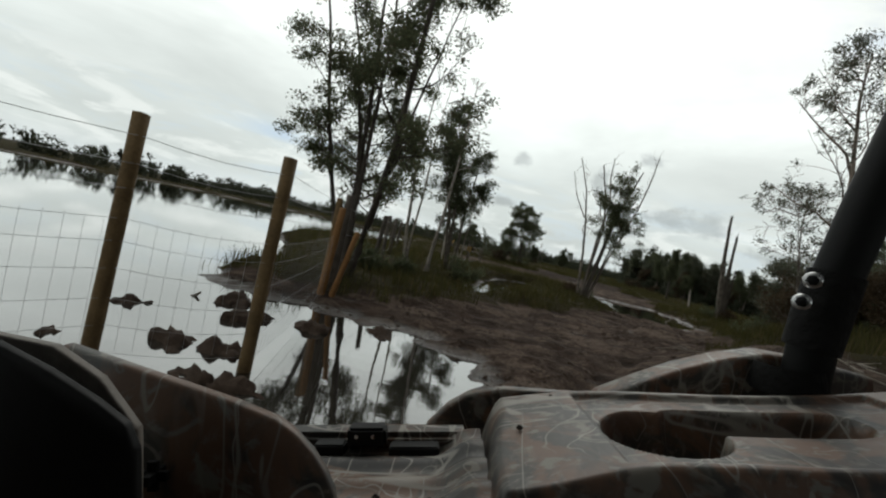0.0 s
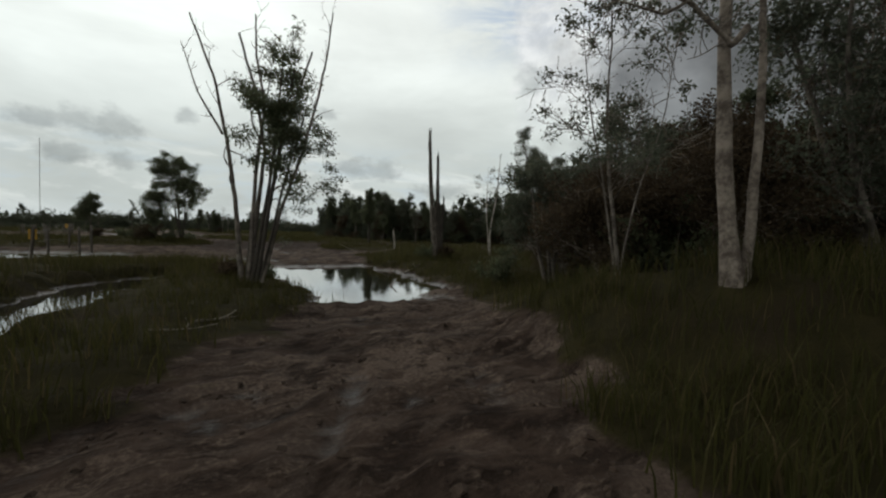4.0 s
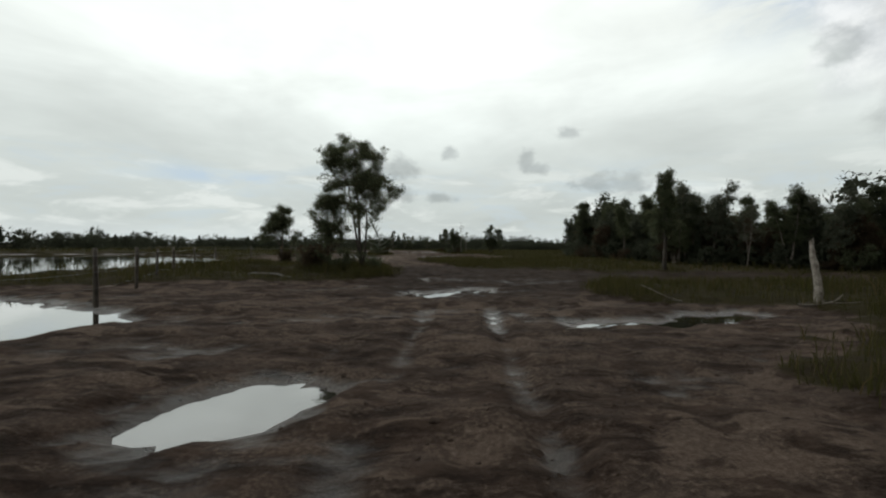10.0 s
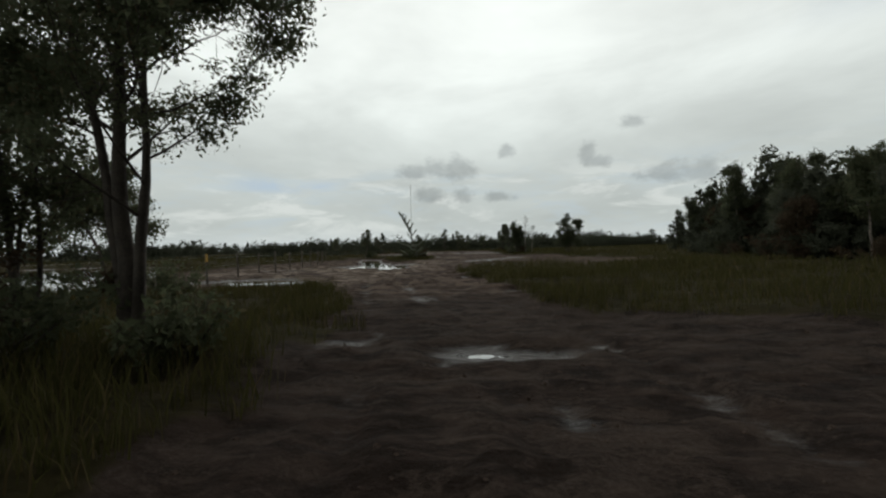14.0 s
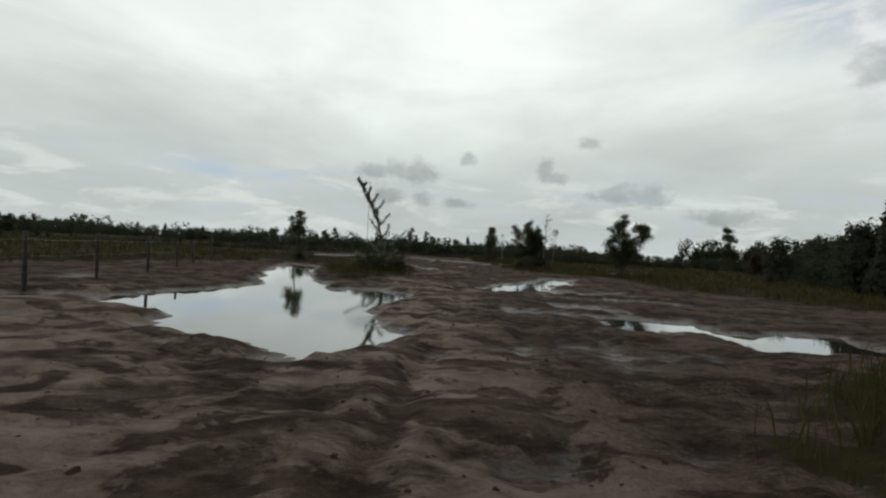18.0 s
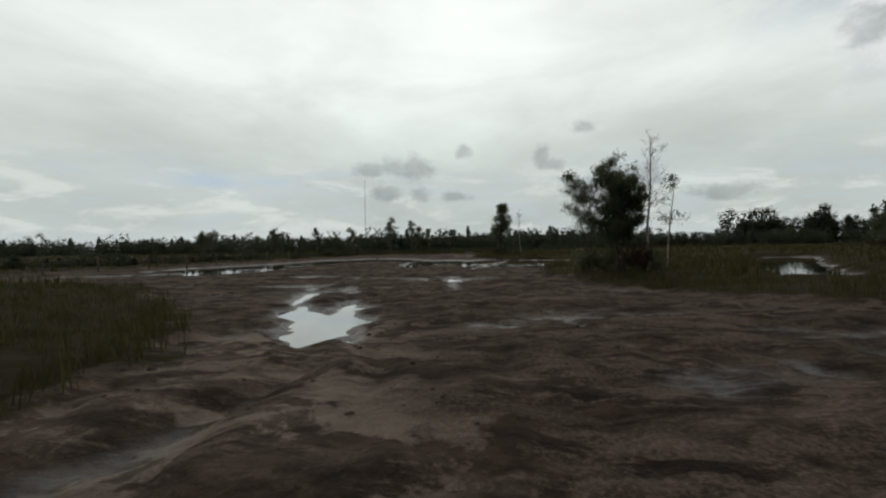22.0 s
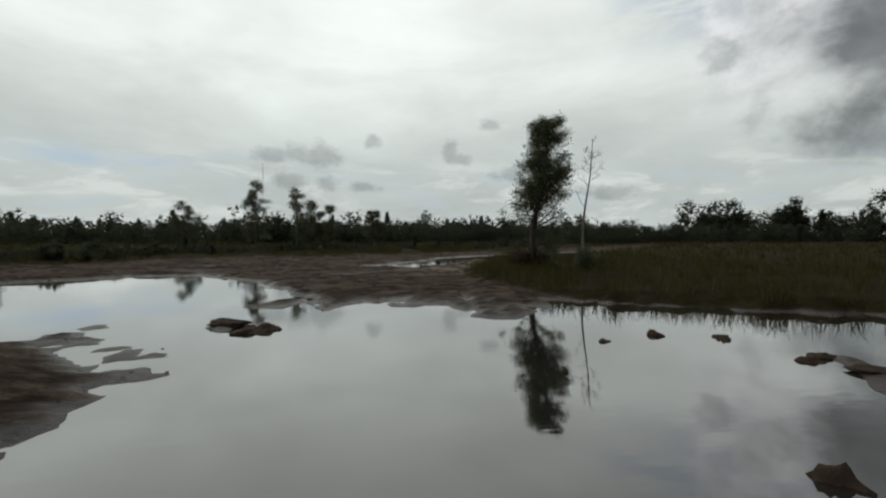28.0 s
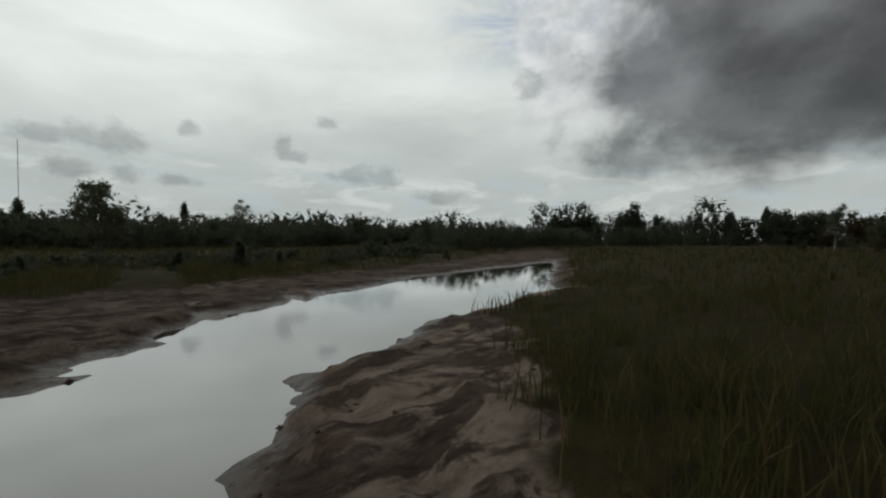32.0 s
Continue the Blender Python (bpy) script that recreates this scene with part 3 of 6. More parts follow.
def heights(x, y):
    """Height of the land, with how far it is turf and how far it is sand."""
    wob = fbm(x * 0.9, y * 0.9, 4)
    span = [(np.ptp([q[0] for q in p]), np.ptp([q[1] for q in p])) for p in PONDS]
    small = [p for p, s in zip(PONDS, span) if max(s) < 4.6]
    large = [p for p, s in zip(PONDS, span) if max(s) >= 4.6]
    dw = np.minimum(np.minimum.reduce([signed(p, x, y) for p in [LAKE] + large]) + wob * 0.85 + fbm(x * 2.4, y * 3.0, 4) * 0.75,
                    np.minimum.reduce([signed(p, x, y) for p in small]) + 0.06 + wob * 0.8 + fbm(x * 2.6, y * 3.2, 4) * 0.9)
    for bar in BARS:
        dw = np.maximum(dw, -(signed(bar, x, y) + wob * 0.9))
    dm = signed(MUD[0], x, y) + wob * 1.6 + fbm(x * 2.2 + 40, y * 2.2, 3) * 0.9
    turf = np.clip(dm / 0.9 + 0.5, 0, 1) * np.clip(dw / 0.35 + 0.4, 0, 1)
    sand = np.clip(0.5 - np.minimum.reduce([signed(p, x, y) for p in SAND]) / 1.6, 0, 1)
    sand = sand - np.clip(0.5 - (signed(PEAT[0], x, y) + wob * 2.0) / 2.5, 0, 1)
    ridge = 1 - 4 * np.abs(fbm(x * 0.75 + 31, y * 1.6, 3))
    churn = 1 - 4 * np.abs(fbm(x * 2.3, y * 3.4 + 12, 3))
    px = np.interp(y, [q[2] for q in PATH], [q[1] for q in PATH])
    rut, berm = 0.0, 0.0
    for off, deep in ((0.0, 1.0), (-2.1, 0.6), (1.7, 0.8), (3.1, 0.5)):
        side = np.abs(x - px - off - 2.4 * fbm(y * 0.07 + off, y * 0 + 3.3 * off, 2) * (off != 0)) - 0.68
        rut = rut + deep * np.exp(-(side / 0.17) ** 2) * np.clip(0.6 + 1.6 * fbm(x * 0.3, y * 0.5 + off, 2), 0, 1)
        berm = berm + deep * np.exp(-((np.abs(side) - 0.30) / 0.10) ** 2)
    wx, wy = x + 1.6 * fbm(x * 0.3 + 3, y * 0.3 + 8, 2), y + 1.6 * fbm(x * 0.3 + 70, y * 0.3 + 1, 2)
    t1 = fbm(wx * 0.33 + 50, wy * 0.85 + 20, 5) * 6
    fr = t1 - np.floor(t1)
    terrace = np.floor(t1) + np.clip((fr - 0.3) / 0.35, 0, 1) ** 1.5
    lump = fbm(x * 0.5 + 9, y * 0.9, 3) * 0.10 + ridge * 0.026 + churn * 0.024 + terrace * 0.036 + fbm(x * 3.2, y * 3.8, 3) * 0.050 - rut * 0.060 + berm * 0.014
    lump = lump + fbm(x * 4.4 + 3, y * 5.2, 3) * (0.02 + 0.11 * np.clip((16 - y) / 5, 0, 1)) * (1 - turf)
    # colour mask: high on ridges, low in ruts, painting relief shading with dry tops
    crest = np.clip(0.30 + 0.22 * ridge + 0.34 * churn + 0.9 * fbm(x * 0.5 + 9, y * 0.9, 3) + 0.4 * fbm(x * 4, y * 5, 2) + 0.16 * terrace + 0.25 * berm - rut * 0.45, 0, 1)
    bank = np.clip((x - 1.5) / 2.2, 0, 1) * np.clip((8.2 - y) / 3.6, 0, 1) * np.clip((y + 14) / 8, 0, 1)
    rise = np.clip((x - 5.5) / 2.0, 0, 1) * np.clip((13.4 - y) / 4.0, 0, 1) * np.clip((y - 1.0) / 4.0, 0, 1)
    bank = np.maximum(bank, rise)
    land = 0.096 + 0.90 * bank * bank * (3 - 2 * bank) + lump + 0.03 * np.maximum(sand, 0)
    land = land + turf * (0.10 + 0.10 * np.clip(dm / 4, 0, 1)) + np.clip(dm - 25, 0, 400) * 0.0015
    film = np.clip(0.5 - np.minimum.reduce([signed(p, x, y) for p in SOAKED]) / 0.6, 0, 1) * (1 - turf)
    land = land - film * (0.107 + 0.7 * lump - 0.16 * fbm(x * 2.6 + 7, y * 3.6, 4))
    bed = -0.03 - 0.22 * np.clip(-dw / 1.6, 0, 1) + lump * 0.3
    s = np.clip((dw + 0.15) / 0.75, 0, 1)
    s = s * s * (3 - 2 * s)
    return bed * (1 - s) + land * s, turf, sand, dw, crest


def mesh_from(name, verts, faces, mat, smooth=False):
    me = bpy.data.meshes.new(name)
    verts = np.asarray(verts, np.float32)
    faces = np.asarray(faces, np.int32)
    k = faces.shape[1]
    me.vertices.add(len(verts))
    me.vertices.foreach_set("co", verts.ravel())
    me.loops.add(faces.size)
    me.loops.foreach_set("vertex_index", faces.ravel())
    me.polygons.add(len(faces))
    me.polygons.foreach_set("loop_start", np.arange(0, faces.size, k, dtype=np.int32))
    me.polygons.foreach_set("use_smooth", np.full(len(faces), smooth))
    me.update(calc_edges=True)
    if mat:
        me.materials.append(mat)
    return me


def spread_axis(lo, hi, step, far):
    core = np.arange(lo, hi + step / 2, step)
    out, d = [], step
    x = 0.0
    while x < far:
        d *= 1.13
        x += d
        out.append(x)
    out = np.array(out)
    return np.concatenate([lo - out[::-1], core, hi + out])


gx, gy = spread_axis(-8, 15, 0.125, 2500), spread_axis(-3, 146, 0.145, 2500)
X, Y = np.meshgrid(gx, gy)
Z, TURF, SANDY, _, CREST = heights(X.ravel(), Y.ravel())
nx, ny = len(gx), len(gy)
i = np.arange(nx * ny).reshape(ny, nx)
quads = np.stack([i[:-1, :-1], i[:-1, 1:], i[1:, 1:], i[1:, :-1]], -1).reshape(-1, 4)
me = mesh_from("ground", np.stack([X.ravel(), Y.ravel(), Z], 1), quads, GROUND_MAT, True)
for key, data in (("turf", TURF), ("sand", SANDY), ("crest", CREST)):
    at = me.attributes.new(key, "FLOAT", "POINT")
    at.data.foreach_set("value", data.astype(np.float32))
ground = tagged(new("ground", me), "dark wet peat mud and marsh turf with wheel ruts", "ground", kind="structure")


def ground_at(x, y):
    z, *_ = heights(np.array([float(x)]), np.array([float(y)]))
    return float(z[0])


bm = bmesh.new()
bmesh.ops.create_grid(bm, x_segments=24, y_segments=40, size=0.5, matrix=Matrix.Translation((-6, 66, 0)) @ Matrix.Diagonal((110, 200, 1, 1)))
me = bpy.data.meshes.new("water")
bm.to_mesh(me)
bm.free()
me.materials.append(WATER_MAT)
tagged(new("water", me), "still grey marsh water mirroring the sky", "water", kind="structure")


def part(name, me, parent, label=""):
    ob = new(name, me)
    ob.parent = parent
    return tagged(ob, label)


def thing(name, x, y, z, label, category, group="", turn=0.0):
    ob = new(name)
    ob.matrix_basis = pose(x, y, z, 0, 0, turn)
    return tagged(ob, label, category, group)


# ---------------------------------------------------------------- trees
def tube_arrays(paths, sides=6):
    """Tubes along paths, each a list of (point, radius)."""
    vs, fs, base = [], [], 0
    ang = np.linspace(0, 2 * np.pi, sides, endpoint=False)
    for path in paths:
        p = np.array([q[0] for q in path], float)
        r = np.array([q[1] for q in path], float)
        d = np.gradient(p, axis=0)
        d /= np.linalg.norm(d, axis=1)[:, None] + 1e-9
        ref = np.where(np.abs(d[:, 2:3]) > 0.9, [[1.0, 0, 0]], [[0, 0, 1.0]])
        u = np.cross(d, ref)
        u /= np.linalg.norm(u, axis=1)[:, None] + 1e-9
        v = np.cross(d, u)
        ring = p[:, None] + r[:, None, None] * (np.cos(ang)[None, :, None] * u[:, None] + np.sin(ang)[None, :, None] * v[:, None])
        vs.append(ring.reshape(-1, 3))
        k = len(p)
        a = base + np.arange(k * sides).reshape(k, sides)
        fs.append(np.stack([a[:-1], np.roll(a[:-1], -1, 1), np.roll(a[1:], -1, 1), a[1:]], -1).reshape(-1, 4))
        base += k * sides
    return np.concatenate(vs), np.concatenate(fs)


def grow(r, start, way, length, radius, steps=7, wander=0.12, rise=0.04, taper=0.75):
    """A crooked limb: points with radii."""
    p, d = np.array(start, float), np.array(way, float)
    d /= np.linalg.norm(d)
    out = [(p.copy(), radius)]
    for k in range(steps):
        d = d + r.normal(0, wander, 3) + np.array([0, 0, rise])
        d /= np.linalg.norm(d)
        p = p + d * length / steps
        out.append((p.copy(), max(0.004, radius * (1 - taper * (k + 1) / steps))))
    return out


def leaf_arrays(r, centres, spread, count, size, flat=0.7):
    """Many small pointed leaves about the given centres."""
    off = r.normal(0, 1, (count, 3))
    off *= (r.random((count, 1)) ** 0.45) / np.linalg.norm(off, axis=1)[:, None]
    c = centres[r.integers(0, len(centres), count)] + off * 1.75 * np.array([spread, spread, spread * flat])
    a = r.normal(0, 1, (count, 3))
    a /= np.linalg.norm(a, axis=1)[:, None]
    b = np.cross(a, r.normal(0, 1, (count, 3)))
    b /= np.linalg.norm(b, axis=1)[:, None] + 1e-9
    s = size * r.uniform(0.55, 1.35, (count, 1))
    v = np.stack([c - a * s, c + b * s * 0.42, c + a * s, c - b * s * 0.42], 1).reshape(-1, 3)
    return v, np.arange(count * 4).reshape(-1, 4)


def crown_arrays(r, tips, spread, count, size):
    """Leaves in clumps of uneven size about some of the twig ends."""
    many = int(np.clip(count / 46, 46, 400))
    c = tips[r.permutation(len(tips))[:many]]
    wt2 = r.gamma(3.0, 1.0, len(c)) + 0.5
    pick = r.choice(len(c), count, p=wt2 / wt2.sum())
    big = np.cbrt(wt2 / wt2.mean())[pick, None]
    ball = r.normal(0, 1, (count, 3))
    ball *= r.random((count, 1)) ** 0.52 / np.linalg.norm(ball, axis=1)[:, None]
    ball *= 1 + 0.35 * np.sin(ball[:, [1, 2, 0]] * 5 + pick[:, None])
    p = c[pick] + ball * spread * big * np.array([1.0, 1.0, 0.72])
    a = r.normal(0, 1, (count, 3)) + np.array([0, 0, -0.35])
    a /= np.linalg.norm(a, axis=1)[:, None]
    b = np.cross(a, r.normal(0, 1, (count, 3)))
    b /= np.linalg.norm(b, axis=1)[:, None] + 1e-9
    s = size * r.uniform(0.6, 1.3, (count, 1))
    v = np.stack([p - a * s, p + b * s * 0.46, p + a * s, p - b * s * 0.46], 1).reshape(-1, 3)
    return v, np.arange(count * 4).reshape(-1, 4)


def tree(name, x, y, h, label, stems=1, lean=(0, 0), radius=0.12, crown=(0.45, 1.0), width=1.3, leaves=3000, leaf=0.07, bark=None, leaf_mat=None,
         limbs=12, seed=1, fan=0.25, clump=0.32, dead=False, category="tree", group="swamp trees", cone=0.7, sub=6, base_z=None, droop=0.0, show_limbs=True):
    r = np.random.default_rng(seed)
    ob = thing(name, x, y, (ground_at(x, y) if base_z is None else base_z) - 0.06, label, category, group)
    tips = []
    for s in range(stems):
        out = np.array([r.normal(0, fan), r.normal(0, fan), 0]) if stems > 1 else np.zeros(3)
        hs = h * (1.0 if s == 0 else r.uniform(0.72, 1.0))
        start = out * 0.35 * np.array([1, 1, 0])
        rad = radius * (1.0 if s == 0 else r.uniform(0.55, 0.95))
        stem = grow(r, start, np.array([lean[0], lean[1], 1.0]) + out * 0.7, hs * 0.96, rad, 11, 0.055, 0.05, 0.82)
        stem[0] = (stem[0][0], rad * 1.35)
        v, f = tube_arrays([stem], 10)
        ring = v.reshape(12, 10, 3)
        mid = ring.mean(1, keepdims=True)
        flute = 1 + 0.10 * np.sin(np.arange(10) * 1.9 + s)[None, :, None] + r.normal(0, 0.07, (12, 10, 1))
        part("trunk" if s == 0 else "stem", mesh_from("trunk", (mid + (ring - mid) * flute).reshape(-1, 3), f, bark or BARK, True), ob)
        for k in range(limbs // stems):
            f = crown[0] + (crown[1] - crown[0]) * r.random() ** 0.9
            j = min(10, int(f * 11))
            p0, r0 = stem[j][0] + (stem[j + 1][0] - stem[j][0]) * (f * 11 - j), stem[j][1]
            a = r.uniform(0, 6.283)
            up = r.uniform(0.25, 1.0) - droop
            ln = width * r.uniform(0.55, 1.0) * (1.15 - cone * max(0.0, (f - crown[0]) / (1.001 - crown[0])) ** 1.6)
            limb = grow(r, p0, (math.cos(a), math.sin(a), up), ln, r0 * 0.36, 6, 0.16, 0.05 - droop * 0.1, 0.8)
            twigs = [limb]
            for q in range(sub):
                j2 = r.integers(2, 6)
                tw = grow(r, limb[j2][0], np.array(limb[j2][0] - limb[j2 - 1][0]) * 4 + r.normal(0, 0.5, 3), ln * r.uniform(0.25, 0.5), limb[j2][1] * 0.5, 4, 0.25, 0.03, 0.8)
                twigs.append(tw)
                tips += [tw[-1][0], tw[3][0]]
            tips += [limb[q][0] for q in (6, 6, 5)]
            if show_limbs:
                part("limb", mesh_from("limb", *tube_arrays(twigs, 5), bark or BARK, True), ob)
        tips.append(stem[-1][0])
    if not dead and leaves:
        c = np.array(tips)
        v, f = crown_arrays(r, c, clump * 0.84, int(leaves * 2.0), leaf * 0.86)
        part("crown", mesh_from("crown", v, f, leaf_mat or LEAF), ob)
    return ob

# big clump by the fence, with many leaning stems
tree("tree", -2.95, 7.3, 7.3, "tall multi-stemmed paperbark tree leaning over the flooded fence", 6, (0.0, 0.0), 0.080, (0.24, 1.0), 1.5, 34000, 0.034, BARK_DARK, LEAF, 84, 3, 0.19, 0.30)
tree("tree", -1.35, 14.2, 5.9, "slender dark-leaved paperbark on the grassy bank", 4, (0.02, 0.0), 0.07, (0.30, 1.0), 0.95, 15000, 0.040, BARK, LEAF_DARK, 56, 5, 0.13, 0.28)
tree("dead_tree", -2.6, 12.6, 6.5, "tall thin bare dead tree with forked top", 2, (0.03, 0.0), 0.06, (0.55, 1.0), 0.8, 0, 0.07, BARK_PALE, None, 12, 8, 0.05, dead=True, category="dead tree", sub=4)
tree("dead_tree", -1.85, 12.1, 6.5, "thin bare dead tree beside a leafy paperbark", 1, (0.10, 0.0), 0.06, (0.50, 1.0), 0.8, 0, 0.07, BARK_PALE, None, 12, 9, 0.12, dead=True, category="dead tree", sub=4)


def side_path(kr, pts, rad, turn=(0.85, -0.53), thin=0.72):
    """A crooked stem drawn from (sideways, height) stations, swinging a little in depth."""
    q = np.array([(u * turn[0], u * turn[1], z) for u, z in pts], float)
    q[1:, :2] += kr.normal(0, 0.07, (len(q) - 1, 2))
    out = []
    for f in np.linspace(0, len(q) - 1, 5 * len(q)):
        j = min(int(f), len(q) - 2)
        out.append((q[j] + (q[j + 1] - q[j]) * (f - j) + kr.normal(0, rad * 0.10, 3), rad * (1 - thin * f / (len(q) - 1))))
    return out


def forked_tree(x, y, label, dead, live, low, seed):
    """Dead grey stems standing about a few leafy ones."""
    kr = np.random.default_rng(seed)
    ob = thing("tree", x, y, ground_at(x, y) - 0.06, label, "tree", "swamp trees")
    for pts, rad in dead:
        way_up = side_path(kr, pts, rad)
        part("dead_stem", mesh_from("dead_stem", *tube_arrays([way_up], 8), BARK_GREY, True), ob, "bleached bare stem")
        for e in range(min(9, len(way_up) // 2 - 1)):
            p0, r0 = way_up[-2 - 2 * e]
            tw = grow(kr, p0, kr.normal(0, 0.6, 3) + [0, 0, 0.9], kr.uniform(0.25, 0.9), max(0.008, r0 * 0.45), 6, 0.22, 0.06, 0.8)
            tw2 = grow(kr, tw[3][0], kr.normal(0, 0.8, 3) + [0, 0, 0.7], kr.uniform(0.15, 0.4), 0.006, 4, 0.25, 0.05, 0.8)
            part("twig", mesh_from("twig", *tube_arrays([tw, tw2], 4), BARK_GREY, True), ob)
    tips = []
    for pts, rad in live:
        way_up = side_path(kr, pts, rad)
        part("stem", mesh_from("stem", *tube_arrays([way_up], 8), BARK_DARK, True), ob)
        n = len(way_up)
        for e in range(14):
            p0, r0 = way_up[int(n * (0.52 + 0.46 * e / 14))]
            limb = grow(kr, p0, kr.normal(0, 0.8, 3) + [0, 0, 0.5], kr.uniform(0.3, 0.75), max(0.008, r0 * 0.4), 5, 0.2, 0.04, 0.8)
            part("limb", mesh_from("limb", *tube_arrays([limb], 5), BARK_DARK, True), ob)
            tips += [limb[5][0], limb[4][0], limb[3][0]]
    c = np.array(tips)
    part("crown", mesh_from("crown", *crown_arrays(kr, c, 0.27, 17000, 0.034), LEAF), ob)
    c = np.array([side_path(kr, low, 0.02)[k][0] for k in range(0, 5 * len(low), 1)]) + kr.normal(0, 0.16, (5 * len(low), 3))
    part("low_spray", mesh_from("low_spray", *crown_arrays(kr, c, 0.20, 1900, 0.030), LEAF_GREY), ob)
    return ob


forked_tree(4.3, 17.6, "cluster of bare bleached stems about leafy ones beside the pools",
            [([(-0.15, 0), (-0.30, 2.0), (-0.55, 3.3), (-0.95, 4.7), (-1.30, 6.0)], 0.060), ([(-0.60, 3.4), (-1.10, 4.3), (-1.60, 5.4)], 0.028), ([(0.0, 0), (0.10, 2.5), (0.22, 4.1), (0.06, 5.2), (-0.06, 6.1)], 0.052),
             ([(0.30, 0), (0.62, 1.6), (1.10, 3.1), (1.50, 4.3), (1.74, 5.3), (1.86, 6.2)], 0.048)],
            [([(0.08, 0), (0.45, 2.8), (0.62, 5.2)], 0.05), ([(0.18, 0), (0.60, 2.6), (0.95, 5.0)], 0.045), ([(-0.05, 0), (0.32, 3.0), (0.40, 4.7)], 0.04), ([(0.25, 0), (0.80, 2.2), (1.20, 3.9)], 0.04)],
            [(0.9, 1.2), (1.3, 2.0), (1.9, 2.6), (1.7, 3.2), (1.2, 3.3)], 12)
bare = thing("dead_tree", 5.0, 18.3, ground_at(5.0, 18.3) - 0.05, "bare dead stems with a crooked curling limb", "dead tree", "swamp trees")
STEMS = [([(-0.36, -0.2, 0), (-0.29, -0.15, 0.9), (-0.17, -0.09, 1.65), (-0.05, -0.03, 2.3), (0.06, 0.03, 2.85), (0.15, 0.07, 3.3), (0.35, 0.1, 4.1), (0.62, 0.1, 5.0), (0.95, 0.1, 6.0)], 0.062, "trunk"),
         ([(-0.6, -0.35, 0), (-0.53, -0.33, 0.95), (-0.42, -0.24, 1.9), (-0.31, -0.17, 2.75), (-0.26, -0.15, 3.2), (-0.45, -0.1, 4.6), (-0.85, -0.1, 5.9)], 0.066, "stem"),
         ([(-0.05, -0.03, 2.28), (0.07, 0.03, 2.4), (0.19, 0.09, 2.46), (0.31, 0.13, 2.37), (0.42, 0.18, 2.27), (0.54, 0.22, 2.29), (0.65, 0.25, 2.41), (0.76, 0.28, 2.56), (0.8, 0.29, 2.7), (0.69, 0.26, 2.86), (0.65, 0.25, 3.1)], 0.028, "limb"),
         ([(-0.06, -0.03, 2.05), (0.02, 0.02, 2.12), (0.1, 0.05, 2.11), (0.17, 0.08, 2.03), (0.2, 0.09, 1.9), (0.21, 0.1, 1.76), (0.25, 0.11, 1.62)], 0.017, "limb"),
         ([(0.8, 0.29, 2.7), (0.86, 0.3, 2.8), (0.95, 0.3, 2.82)], 0.008, "twig"), ([(-0.25, -0.12, 3.3), (-0.5, 0.1, 3.9), (-0.6, 0.1, 4.8)], 0.03, "limb"), ([(0.2, 0.08, 3.7), (0.5, 0.1, 4.3), (0.62, 0.1, 5.2)], 0.03, "limb")]
kr = np.random.default_rng(140)
for pts, rad, kind in STEMS:
    fine_path = []
    q = np.array(pts, float)
    for f in np.linspace(0, len(q) - 1, 4 * len(q)):
        j = min(int(f), len(q) - 2)
        fine_path.append((q[j] + (q[j + 1] - q[j]) * (f - j) + kr.normal(0, rad * 0.10, 3), rad * (1 - 0.62 * f / (len(q) - 1))))
    part(kind, mesh_from(kind, *tube_arrays([fine_path], 8), BARK if kind != "trunk" else BARK_DARK, True), bare)
    if kind != "twig":
        for e in range(5):
            p0 = fine_path[-1 - 2 * e][0]
            part("twig", mesh_from("twig", *tube_arrays([grow(kr, p0, kr.normal(0, 1, 3) + [0, 0, 0.4], kr.uniform(0.15, 0.5), 0.007, 5, 0.3, 0.02, 0.8)], 4), BARK, True), bare)
big = tree("tree", 7.15, 8.9, 6.9, "large pale paperbark with flaking white trunk and sparse grey leaves", 1, (-0.05, 0.03), 0.085, (0.42, 1.0), 1.9, 2600, 0.036, BARK_PAPER, LEAF_GREY, 30, 21, 0.07, 0.22, sub=8)
kr = np.random.default_rng(77)
SPRAYS = []
for pts, rad, kind in (([(0.0, 2.55), (-0.22, 2.35), (-0.42, 2.42), (-0.62, 2.75), (-0.95, 2.95), (-1.4, 3.25)], 0.036, "limb"), ([(-0.62, 2.75), (-0.85, 2.62), (-1.2, 2.75), (-1.5, 2.6)], 0.018, "limb"),
                       ([(0.10, 0.0), (0.20, 1.6), (0.16, 3.0), (0.10, 4.6)], 0.055, "stem"), ([(-0.05, 3.3), (-0.4, 4.1), (-0.95, 4.8), (-1.3, 5.3)], 0.034, "limb")):
    way_up = side_path(kr, pts, rad)
    part(kind, mesh_from(kind, *tube_arrays([way_up], 8), BARK_PAPER, True), big)
    if kind == "limb":
        for e in range(12):
            p0, r0 = way_up[int(len(way_up) * (0.35 + 0.64 * e / 12))]
            tw = grow(kr, p0, kr.normal(0, 0.7, 3) + [0, 0, 0.45], kr.uniform(0.35, 0.9), max(0.006, r0 * 0.4), 6, 0.22, 0.04, 0.8)
            tw2 = [grow(kr, tw[q][0], kr.normal(0, 0.8, 3) + [0, 0, 0.4], kr.uniform(0.15, 0.4), 0.005, 4, 0.25, 0.04, 0.8) for q in (2, 3, 4, 5)]
            part("twig", mesh_from("twig", *tube_arrays([tw] + tw2, 4), BARK_GREY, True), big)
            SPRAYS += [tw[6][0]] + [q[-1][0] for q in tw2]
part("spray", mesh_from("spray", *crown_arrays(kr, np.array(SPRAYS), 0.13, 2600, 0.026), LEAF_GREY), big, "thin grey-green leaf sprays")
